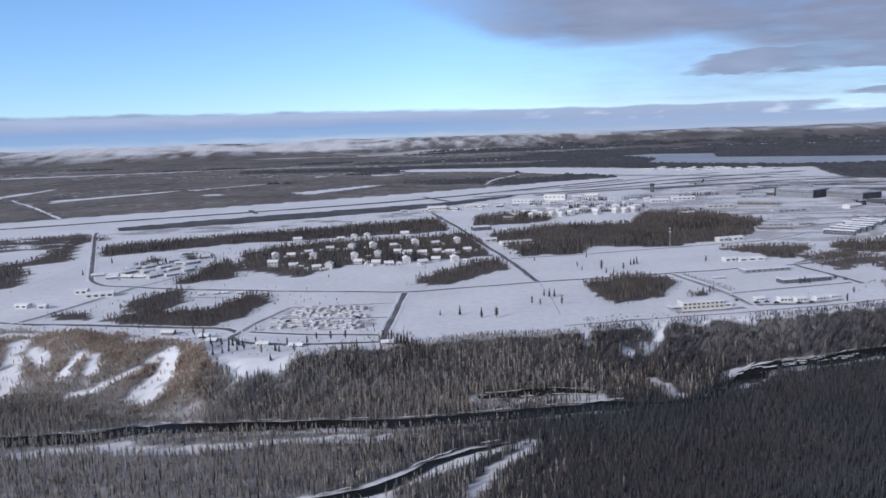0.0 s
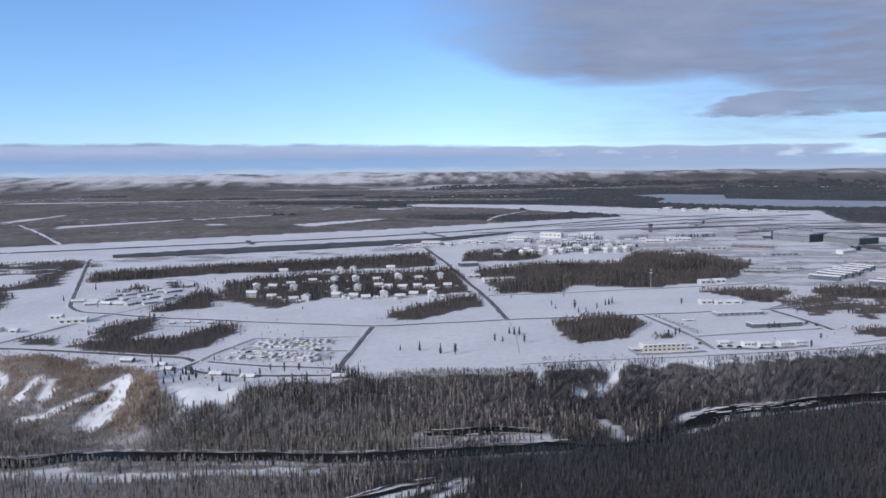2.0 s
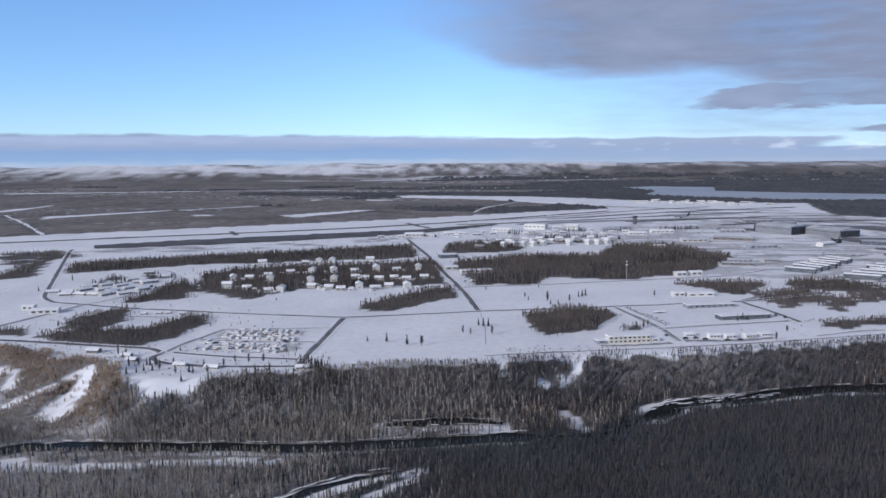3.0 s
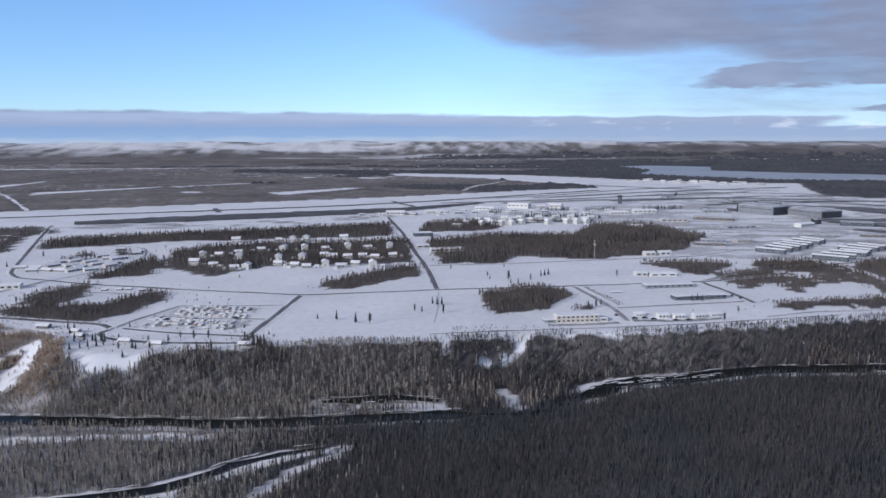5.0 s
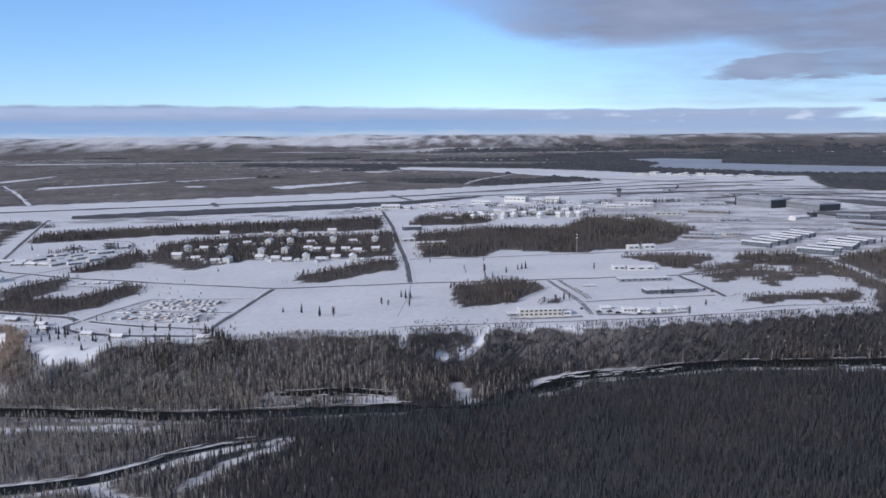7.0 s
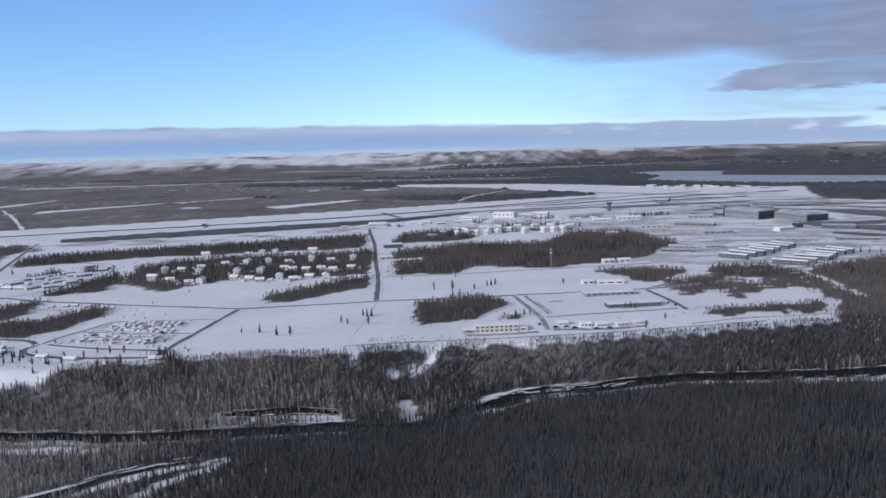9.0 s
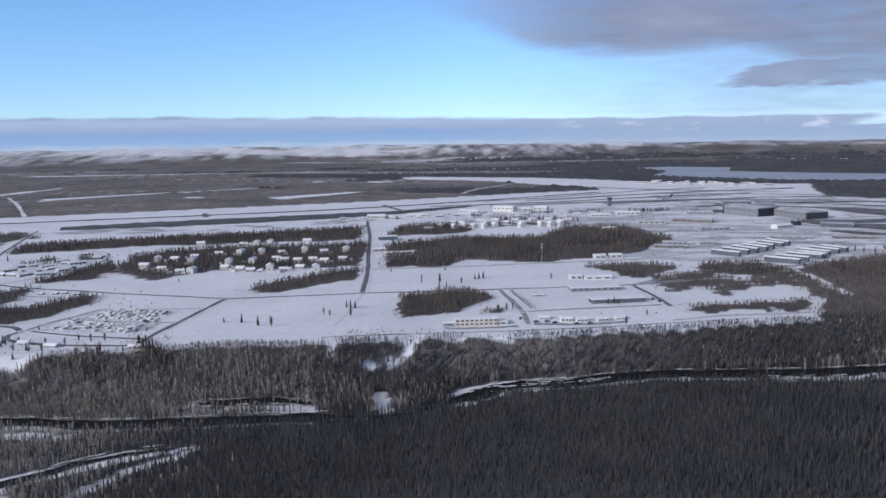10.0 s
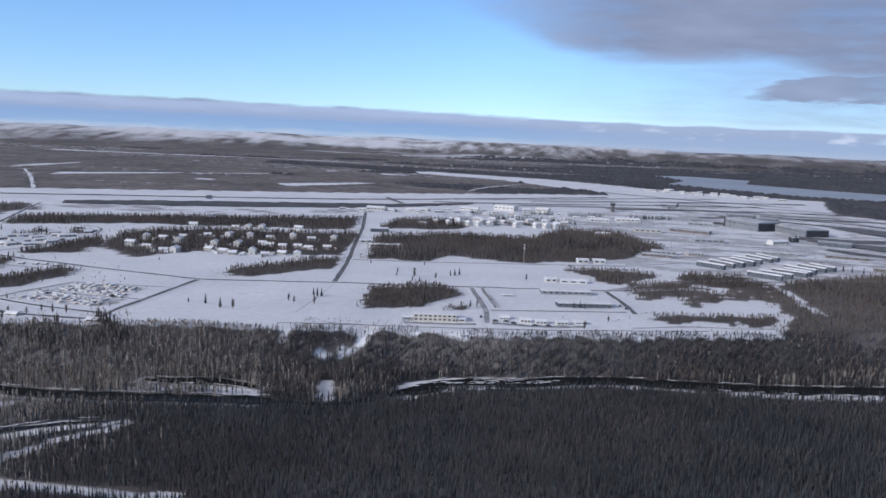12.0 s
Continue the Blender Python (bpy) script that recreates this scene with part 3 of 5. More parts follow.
for i, (line, wd, mat) in enumerate(ROADS):
    ribbon("road", line, wd, mat, "ploughed dark road between low snow banks" if mat is asphalt else "snow-packed grey lane across the snowfield", "road", ragged=0.35, bank=0.22 if i < 16 or i == 19 else 0, seed=i + 1)

ribbon("parking_strip", [(170, 590), (196, 593), (224, 598)], 5, lane, "dark trampled parking strip before the cream block", "parking", ragged=0.6, step=5)
ribbon("yard", [(236, 606), (270, 606), (306, 615)], 6, lane, "trampled snowy yard before the white sheds", "yard", ragged=1.0, step=5)

for line in ([(84, 722), (86, 660), (85, 596)], [(-405, 860), (-412, 790)], [(-425, 865), (-432, 800)]):
    ribbon("sled_track", line, 0.6, ice, "faint snowmobile track across the snowfield", "track", lift=0.12, ragged=0.06)

# airfield
ribbon("runway", [(-2200, 680), (-713, 1302), (-342, 1453), (-28, 1608), (426, 1955)], 18, bare_asphalt, "long ploughed runway strip between snowfields", "runway", ragged=1.0, step=40)
ribbon("taxiway", [(-500, 1244), (-396, 1292), (-212, 1373), (-20, 1468), (62, 1538), (140, 1606)], (46, 74, 84, 86, 74, 40, 22), bare_asphalt, "broad dark swept taxiway beside the runway", "taxiway", lift=0.9, step=14, ragged=4.0, seed=77)
ribbon("taxiway", [(-352, 1482), (-342, 1453), (-326, 1418)], 9, asphalt, "short dark link between runway and taxiway", "taxiway", lift=1.0)
ribbon("taxiway", [(-40, 1640), (-20, 1590), (10, 1530)], 9, asphalt, "short dark link between runway and taxiway", "taxiway", lift=1.1)
for i, (line, wd) in enumerate([
        ([(100, 1700), (300, 1800), (520, 1990), (700, 2080)], 14), ([(60, 1600), (300, 1690), (520, 1800), (760, 1900)], 16),
        ([(180, 1600), (420, 1690), (640, 1720), (860, 1690)], 30), ([(612, 1625), (712, 1568), (879, 1480), (1100, 1360)], 18),
        ([(702, 1672), (910, 1550), (1150, 1420)], 14), ([(560, 1900), (780, 1860), (900, 1820)], 12),
        ([(660, 1310), (740, 1300), (860, 1330)], 40), ([(666, 1180), (720, 1140), (790, 1080), (900, 1010)], 26),
        ([(730, 1250), (820, 1240), (960, 1260)], 34), ([(420, 2130), (600, 2010), (840, 1930)], 12), ([(682, 1290), (735, 1232), (790, 1180)], 42), ([(806, 1510), (838, 1440), (870, 1390)], 70), ([(250, 1720), (520, 1880), (760, 1990), (900, 2040)], 10), ([(400, 1650), (700, 1750), (900, 1790)], 12),
        ([(560, 1560), (760, 1640), (960, 1650)], 14), ([(880, 1480), (1000, 1560), (1150, 1580)], 16), ([(540, 1500), (590, 1470), (610, 1440)], 26)]):
    ribbon("taxiway", line, wd, asphalt if i not in (0, 2, 5, 9) else lane, "grey wind-swept apron pavement with thin snow", "taxiway", ragged=2, step=30, lift=0.5 + 0.06 * i, seed=40 + i)

for line in CUT_LINES:
    ribbon("road", line, 7, roof_snow, "snowy track cut through the far scrub", "road", lift=0.8, ragged=1.6, step=14, seed=9)

# lake and river
flat_shape("lake", LAKE, 1.2, ice, "frozen pale blue lake before the wooded hills", "lake")
_rw = [(14 if q[0] < 90 else 17) - 12 * float(smooth((q[0] - 98) / 16) * smooth((196 - q[0]) / 14)) for q in resample(RIVER, 7)]
ribbon("river", RIVER, _rw, water_mat, "narrow dark river winding below the wooded bluff", "river", z=FLOOR + 1.0, lift=0, step=7, ragged=1.0)
ICE = [(shifted(RIVER[1:8], 0.5, 9.6), (2.2, 1.6, 2.6, 1.8, 2.4, 3.0)), (shifted(RIVER[9:], -3, 10.2), (2.5, 3.5, 2.0, 2.8, 2.2)), (shifted(SIDE[:-1], -2.5, 5.6), (2.4, 2.0, 2.6, 1.4, 0.8)),
       ([(180, 508), (200, 523), (222, 532)], (2, 8, 6, 2)), ([(192, 524), (215, 538), (240, 545)], (2, 8, 6, 2)), ([(222, 529), (250, 537), (276, 545)], (0.6, 2.4, 2.2, 0.6)), ([(205, 517), (228, 525), (246, 530)], (0.5, 1.6, 0.5)),
       (shifted(POOL, -2, 6.5), (1, 3, 2, 1)), (shifted(POOL, 3, -5.5), (2, 3.4, 2.4, 1)), ([(395, 560), (450, 565), (520, 578)], (1, 4, 5, 2))]
ice_rng = np.random.RandomState(21)
for i, (line, wd) in enumerate(ICE):
    pts = resample(line, 5)
    k = 0
    while k < len(pts) - 2:
        run = ice_rng.randint(3, 9)
        piece = [tuple(q + ice_rng.randn(2) * 0.5) for q in pts[k:k + run]]
        if len(piece) > 2:
            w0 = float(np.mean(wd)) * ice_rng.uniform(0.35, 0.95)
            ribbon("ice_shelf", piece, (0.2, w0, w0 * 0.7, w0 * 1.1, 0.2), roof_snow, "thin snow-covered ice shelf along the river bank", "ice", z=FLOOR + 1.35 + 0.004 * (k % 7), lift=0, step=2.0, ragged=0.22, seed=60 + i + k)
        k += run + ice_rng.randint(0, 3)
bend = resample([(177, 503), (190, 520), (210, 532), (240, 540), (290, 552)], 1.0)
for i in range(44):
    k = ice_rng.randint(4, len(bend) - 12)
    run, off = bend[k:k + ice_rng.randint(4, 12)], ice_rng.uniform(-7, 4)
    piece = [(q[0] + 0.4 * off, q[1] + off + ice_rng.randn() * 0.35) for q in run]
    ribbon("ice_shelf", piece, (0.1, ice_rng.uniform(0.5, 1.7), ice_rng.uniform(0.4, 1.4), 0.1), roof_snow, "thin broken ice piece in the river bend", "ice", z=FLOOR + 1.42 + 0.004 * (i % 11), lift=0, step=1.5, ragged=0.15, seed=300 + i)
ribbon("river_channel", SIDE, (11, 11, 11, 10, 6, 1.0), water_mat, "dark side channel with snowy banks", "river", z=FLOOR + 0.9, lift=0, step=6, ragged=0.6)
ribbon("river_channel", POOL, (5, 14, 13, 5), water_mat, "dark open pool among snowy bars", "river", z=FLOOR + 1.05, lift=0, step=5, ragged=0.7)


# ---- trees ----
def cone_tree(rng, tiers, sides, radius):
    """Unit spruce: stacked ragged skirts and a thin trunk. Returns vertices, triangles and material numbers."""
    v, f, m = [], [], []
    for k in range(tiers):
        z0, z1 = 0.08 + 0.72 * k / tiers, min(1.0, 0.08 + 0.72 * k / tiers + 1.25 / tiers)
        if k == tiers - 1:
            z1 = 1.0
        r = radius * (1 - 0.8 * k / tiers)
        b, ph = len(v), rng.rand() * 6.28
        v.append((rng.randn() * 0.01, rng.randn() * 0.01, z1))
        for s in range(sides):
            q = r * (0.65 + 0.6 * rng.rand()) * (1.0 if s % 2 else 0.72)
            a = ph + 6.2832 * s / sides
            v.append((q * math.cos(a), q * math.sin(a), z0 + rng.randn() * 0.025))
        for s in range(sides):
            f.append((b, b + 1 + s, b + 1 + (s + 1) % sides))
            m.append(0)
    b = len(v)
    v += [(0.012, 0, -0.06), (-0.008, 0.01, -0.06), (-0.008, -0.01, -0.06), (0, 0, 0.3)]
    f += [(b, b + 1, b + 3), (b + 1, b + 2, b + 3), (b + 2, b, b + 3)]
    m += [1, 1, 1]
    return np.array(v), np.array(f), np.array(m)


def bare_tree(rng, branches, spread, stem=0.012, blade=0.015):
    """Unit leafless tree: a thin trunk and many fine tapering twigs that reach up and out."""
    v = [(stem * 1.2, 0, -0.05), (-stem, stem, -0.05), (-stem, -stem, -0.05), (0, 0, 0.95)]
    f, m = [(0, 1, 3), (1, 2, 3), (2, 0, 3)], [1, 1, 1]
    for k in range(branches):
        z0 = (0.05 if spread < 0.15 else 0.15) + 0.62 * rng.rand()
        a, out = rng.rand() * 6.2832, spread * (0.35 + 0.85 * rng.rand()) * (1.2 - 0.75 * z0)
        z1 = min(1.0 + 0.04 * rng.randn(), z0 + 0.2 + 0.24 * rng.rand())
        ex, ey = out * math.cos(a), out * math.sin(a)
        t = a + 1.57 + rng.randn() * 0.5
        px, py = blade * math.cos(t), blade * math.sin(t)
        q = 0.3 * rng.rand()
        b = len(v)
        v += [(ex * q - px, ey * q - py, z0), (ex * q + px, ey * q + py, z0 + 0.03), (ex, ey, z1)]
        f.append((b, b + 1, b + 2))
        m.append(0)
    return np.array(v), np.array(f), np.array(m)


_tr = np.random.RandomState(3)
SPRUCE = [cone_tree(_tr, 4, 5, 0.1) for _ in range(9)]
SPRUCE_SMALL = [cone_tree(_tr, 3, 5, 0.125) for _ in range(8)]
BARE = [bare_tree(_tr, 17, 0.2, blade=0.03) for _ in range(8)]
SLIM = [bare_tree(_tr, 19, 0.14, 0.021, 0.019) for _ in range(9)]
THICKET = [bare_tree(_tr, 26, 0.28, blade=0.03) for _ in range(7)]
TALL = [bare_tree(_tr, 20, 0.17, 0.014, 0.021) for _ in range(8)]
SHRUB = [bare_tree(_tr, 13, 0.42, blade=0.05) for _ in range(6)]
BUSH = [bare_tree(_tr, 12, 0.5, blade=0.055) for _ in range(6)]
CLUMP = [cone_tree(_tr, 1, 6, 0.9) for _ in range(4)]


def scatter(name, pts, sizes, templates, mats, label, category, seed=0, squash=None):
    rng = np.random.RandomState(seed + 11)
    pick = rng.randint(len(templates), size=len(pts))
    turn = rng.rand(len(pts)) * 6.2832
    fat = 0.8 + 0.45 * rng.rand(len(pts))
    V, F, M, base = [], [], [], 0
    z = height(pts[:, 0], pts[:, 1])
    for k, (tv, tf, tm) in enumerate(templates):
        s = pick == k
        if not s.any():
            continue
        h, c, sn, w = sizes[s][:, None], np.cos(turn[s])[:, None], np.sin(turn[s])[:, None], fat[s][:, None]
        hw = h * w if squash is None else np.asarray(squash)[s][:, None]
        x = pts[s][:, :1] + (tv[:, 0] * c - tv[:, 1] * sn) * hw
        y = pts[s][:, 1:] + (tv[:, 0] * sn + tv[:, 1] * c) * hw
        zz = z[s][:, None] + tv[:, 2] * h
        q = int(s.sum())
        V.append(np.stack([x, y, zz], -1).reshape(-1, 3))
        F.append((tf[None] + (np.arange(q) * len(tv))[:, None, None]).reshape(-1, 3) + base)
        M.append(np.tile(tm, q))
        base += q * len(tv)
    ob = raw_object(name, np.concatenate(V), np.concatenate(F), mats, np.concatenate(M))
    return tagged(ob, label, category, kind="stuff")


def sow(outline, spacing, seed, keep=None):
    """Jittered points inside an outline."""
    rng = np.random.RandomState(seed)
    p = np.array(outline, float)
    x0, y0, x1, y1 = *p.min(0), *p.max(0)
    a, b = np.meshgrid(np.arange(x0, x1, spacing), np.arange(y0, y1, spacing))
    q = np.column_stack([a.ravel(), b.ravel()]) + (rng.rand(a.size, 2) - 0.5) * spacing * 1.3
    wob = (np.column_stack([value_noise(q[:, 0], q[:, 1], 18, 2), value_noise(q[:, 1] + 99, q[:, 0], 18, 2)]) - 0.5) * 16
    wob += (np.column_stack([value_noise(q[:, 0] + 31, q[:, 1], 7, 2), value_noise(q[:, 1] + 57, q[:, 0], 7, 2)]) - 0.5) * 13
    s = inside(outline, q[:, 0] + wob[:, 0], q[:, 1] + wob[:, 1])
    if keep is not None:
        s &= keep(q[:, 0], q[:, 1], rng)
    return q[s]


for i, (outline, gap, tall, bare_share, keep) in enumerate(STANDS):
    p = sow(outline, gap * 0.8, 100 + i, keep)
    rng = np.random.RandomState(200 + i)
    bare_here = rng.rand(len(p)) < (0.5 + bare_share * 1.4) * 2 * value_noise(p[:, 0], p[:, 1], 45, 2)
    h = tall * (0.52 + 0.5 * rng.rand(len(p)) ** 1.5)
    if (~bare_here).sum():
        scatter("spruce_stand", p[~bare_here], h[~bare_here], SPRUCE_SMALL, [stand_needles, bark], "dense dark spruce stand in the snow", "trees", 300 + i)
    if bare_here.sum():
        scatter("bare_trees", p[bare_here], h[bare_here] * 0.85, BARE, [stand_twigs, bark], "leafless brown birches mixed into the stand", "trees", 400 + i)

# ragged brush round the stands
for i, (outline, gap, tall, bare_share, keep) in enumerate(STANDS):
    ring = outline + [outline[0]]
    o = np.array(outline, float)
    mid = o.mean(0)
    big = [tuple(mid + (q - mid) * 1.12 + np.sign(q - mid) * 8) for q in o]
    e = sow(big, 4.2, 820 + i)
    e = e[(near_line(ring, e[:, 0], e[:, 1]) < 10) & (value_noise(e[:, 0], e[:, 1], 14, 2) > 0.52)]
    if i != 7 and len(e) > 3:
        scatter("edge_brush", e, 1.0 + 2.4 * np.random.RandomState(830 + i).rand(len(e)), BUSH, [stand_twigs, bark], "low brown brush along the edge of the stand", "bushes", 840 + i)

# small trees in the yards
YARDS = [([(-345, 850), (-300, 965), (-200, 1060), (60, 1080), (60, 850), (-30, 770), (-140, 780), (-270, 765)], 15, "small dark spruces between the houses", 3.0),
         ([(130, 1300), (430, 1300), (620, 1290), (580, 1560), (300, 1500), (110, 1420)], 21, "small dark trees between the airfield sheds", 3.4),
         ([(300, 900), (560, 880), (660, 1010), (640, 1260), (440, 1260), (430, 1060)], 24, "small dark trees between the barracks", 2.6),
         ([(-150, 528), (-90, 545), (-20, 552), (-28, 585), (-140, 580)], 7, "small dark spruces at the edge of the bluff", 3.6),
         ([(-330, 640), (-70, 600), (-60, 700), (-220, 760), (-330, 730)], 13, "small trees in the snowy yards", 2.4)]
for i, (outline, gap, lab, tall) in enumerate(YARDS):
    e = sow(outline, gap, 860 + i)
    e = e[value_noise(e[:, 0], e[:, 1], 40, 2) > 0.5]
    d = np.min([np.hypot(e[:, 0] - a, e[:, 1] - b) for a, b in HOUSE_AT], axis=0)
    e = e[d > 8]
    for line, wd, mat in ROADS:
        e = e[near_line(line, e[:, 0], e[:, 1]) > wd / 2 + 3]
    scatter("yard_trees", e, tall * (0.5 + np.random.RandomState(870 + i).rand(len(e))), SPRUCE_SMALL if i != 4 else BUSH, [stand_needles if i != 4 else stand_twigs, bark], lab, "trees", 880 + i)

# valley forest
p = sow(VALLEY, 2.1, 500, valley_keep)
p = p[np.random.RandomState(77).rand(len(p)) > 0.22 * np.maximum(smooth((-10 - p[:, 0]) / 60), smooth((p[:, 1] - edge_y(p[:, 0]) + 75) / 20))]
rng = np.random.RandomState(501)
slope = smooth((p[:, 1] - (edge_y(p[:, 0]) - 45)) / 40)
mixed = value_noise(p[:, 0], p[:, 1], 55, 3)
# tree colours carry the light: paler in the sunlit west, darker in the shaded east
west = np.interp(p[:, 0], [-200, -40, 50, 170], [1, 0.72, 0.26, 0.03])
north = smooth((p[:, 1] - np.interp(p[:, 0], [q[0] for q in RIVER], [q[1] for q in RIVER])) / 12)
u, u2 = rng.rand(len(p)), rng.rand(len(p))
brown = smooth((-140 - p[:, 0]) / 18) * smooth((p[:, 1] - (edge_y(p[:, 0]) - 98)) / 26)
spur = smooth((17 - near_line(SPURS[0][0], p[:, 0], p[:, 1])) / 8)
leafless = u < np.clip(0.1 + 0.4 * smooth((mixed - 0.38) / 0.2) * (1 - west) * (1 - north) + 0.72 * np.maximum(west, north * 0.9) + 0.16 * north + 0.5 * (mixed - 0.45) + 0.6 * brown, 0.1, 0.97)
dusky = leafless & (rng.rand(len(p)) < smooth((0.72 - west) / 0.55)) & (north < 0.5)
leafless = leafless & ~dusky
is_brown = leafless & (u2 < 0.12 + 0.35 * slope + 0.7 * brown)
east = smooth((p[:, 0] - 20) / 110)
is_brown |= leafless & (u2 < 0.12 + 0.35 * slope + 0.6 * east)
is_pale = leafless & ~is_brown & (u2 > 0.55 + 0.4 * east - 0.2 * west * north)
is_grey = leafless & ~is_brown & ~is_pale
is_frost = ~leafless & ~dusky & (u2 < 0.7 * west * smooth((west - 0.1) / 0.5) - 0.008)
is_dark = ~leafless & ~dusky & ~is_frost
tall = (4.6 + 3.6 * rng.rand(len(p)) ** 1.3) * (1 - 0.5 * smooth((p[:, 1] - edge_y(p[:, 0]) + 16) / 16)) * (1 - 0.4 * brown) * (1 + 0.2 * north * (1 - brown)) * (1 + 0.7 * spur)
# eastern alders that take the cloud-shade colour
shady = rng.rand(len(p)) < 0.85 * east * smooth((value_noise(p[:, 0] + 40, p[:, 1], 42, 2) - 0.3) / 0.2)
upper = p[:, 1] - edge_y(p[:, 0]) + 64 + 30 * (mixed - 0.5) + 60 * spur > 0      # the brown upper part of the bluff
for nm, sel, temps, mats, lab, k in [
        ("spruce_forest", is_dark, SPRUCE, [needles, bark], "dense dark spruce forest on the valley floor", 0.95),
        ("frosted_forest", is_frost, SPRUCE, [frosted, bark], "frost-grey spruces of the valley forest", 0.95),
        ("birch_forest", is_grey, SLIM, [grey_twigs, pale_bark], "grey leafless birch forest on the valley floor", 0.95),
        ("pale_birches", is_pale, SLIM, [frosted, pale_bark], "pale-stemmed bare birches among the forest", 1.0),
        ("dusky_birches", dusky, SLIM, [shaded_twigs, bark], "bare birches between the dense spruces, darkened as in cloud shade", 0.95),
        ("bluff_thicket", is_brown & (brown > 0.25) & ~upper, THICKET, [grey_twigs, bark], "grey leafless thicket on the lower bluff", 0.9),
        ("bluff_thicket", is_brown & (brown > 0.25) & upper, THICKET, [rust_twigs, bark], "rusty brown leafless thicket on the snowy bluff", 0.8),
        ("alder_scrub", is_brown & (brown <= 0.25) & shady, TALL, [shaded_twigs, bark], "bare alders on the eastern bluff, coloured as in cloud shade", 0.95),
        ("alder_scrub", is_brown & (brown <= 0.25) & ~shady, TALL, [alder, bark], "grey-brown leafless alders on the bluff and banks", 0.92)]:
    scatter(nm, p[sel], tall[sel] * k, temps, mats, lab, "trees", 600)

# fine undergrowth that fills the wooded slope above the river
SLOPE = [(-150, 500), (-131, 488), (-90, 512), (-33, 524), (20, 537), (83, 544), (167, 563), (248, 573), (335, 595), (456, 628), (560, 655), (560, 606), (440, 590), (316, 576), (258, 556), (200, 548), (160, 500), (107, 480), (60, 472), (-20, 458), (-150, 460)]
ps = sow(SLOPE, 2.5, 650, valley_keep)
_lw = np.random.RandomState(651).rand(len(ps)) < np.interp(ps[:, 0], [-150, 20, 120], [0.95, 0.6, 0.12])
_ea = ps[:, 0] > 50 + 60 * (value_noise(ps[:, 0], ps[:, 1], 30, 2) - 0.5)
for sel, mat, lab in [(_lw, grey_twigs, "grey twiggy undergrowth on the wooded slope"), (~_lw & _ea, shaded_twigs, "twiggy undergrowth on the wooded slope, darkened as in cloud shade"), (~_lw & ~_ea, alder, "grey-brown twiggy undergrowth on the wooded slope")]:
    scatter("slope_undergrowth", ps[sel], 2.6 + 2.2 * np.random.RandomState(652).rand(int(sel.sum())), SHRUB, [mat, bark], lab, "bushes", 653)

# low brush that covers the western bluff between its open snow faces
WEST_BLUFF = [(-420, 598), (-316, 592), (-282, 590), (-245, 578), (-213, 558), (-180, 544), (-150, 508), (-140, 480), (-170, 476), (-230, 482), (-300, 492), (-420, 500)]
pb = sow(WEST_BLUFF, 1.75, 640, valley_keep)
pb = pb[value_noise(pb[:, 0], pb[:, 1], 17, 3) > 0.3]
_hi = np.random.RandomState(643).rand(len(pb)) < smooth((pb[:, 1] - edge_y(pb[:, 0]) + 66) / 24) * 0.9
for nm, sel, mat, lab in [("bluff_brush", _hi, rust_twigs, "dense rusty brown brush on the snowy bluff"), ("bluff_brush", ~_hi, grey_twigs, "grey leafless brush at the foot of the bluff")]:
    scatter(nm, pb[sel], 2.0 + 2.4 * np.random.RandomState(641).rand(int(sel.sum())), SHRUB, [mat, bark], lab, "bushes", 642)

# far woods beyond the runway: crowns grouped in clumps
_fr = np.random.RandomState(70)
ry = 1350 + (4500 - 1350) * _fr.rand(80000) ** 1.15
rx = 130 + (_fr.rand(80000) * 2 - 1) * ry * 0.78
keepf = far_wood(rx, ry - 13) & far_wood(rx, ry + 13) & far_wood(rx - 8, ry) & far_wood(rx + 8, ry) & (np.hypot(rx - 130, ry) < 4020 + 300 * smooth((rx / ry + 0.04) / 0.24) + 500 * (value_noise(rx, ry, 260, 3) - 0.5))
pf = np.column_stack([rx, ry])[keepf]
_mix = (pf[:, 0] - 130) / pf[:, 1] * 2.2 + (value_noise(pf[:, 0], pf[:, 1] * 2.5, 500, 3) - 0.5) * 3 > -0.1
_west = ~_mix & (_fr.rand(len(pf)) < 0.8)
_east = _mix
scatter("far_woods", pf[_east], 3.5 + 4 * _fr.rand(int(_east.sum())), CLUMP, [hazy_needles, bark], "distant conifer woods beyond the airfield, paled and blued for haze", "woods", 700, squash=9 + 9 * _fr.rand(int(_east.sum())))
scatter("far_scrub", pf[_west], 0.7 + 1.3 * _fr.rand(int(_west.sum())), CLUMP, [larch, bark], "distant brown larch scrub beyond the runway", "woods", 701, squash=10 + 10 * _fr.rand(int(_west.sum())))

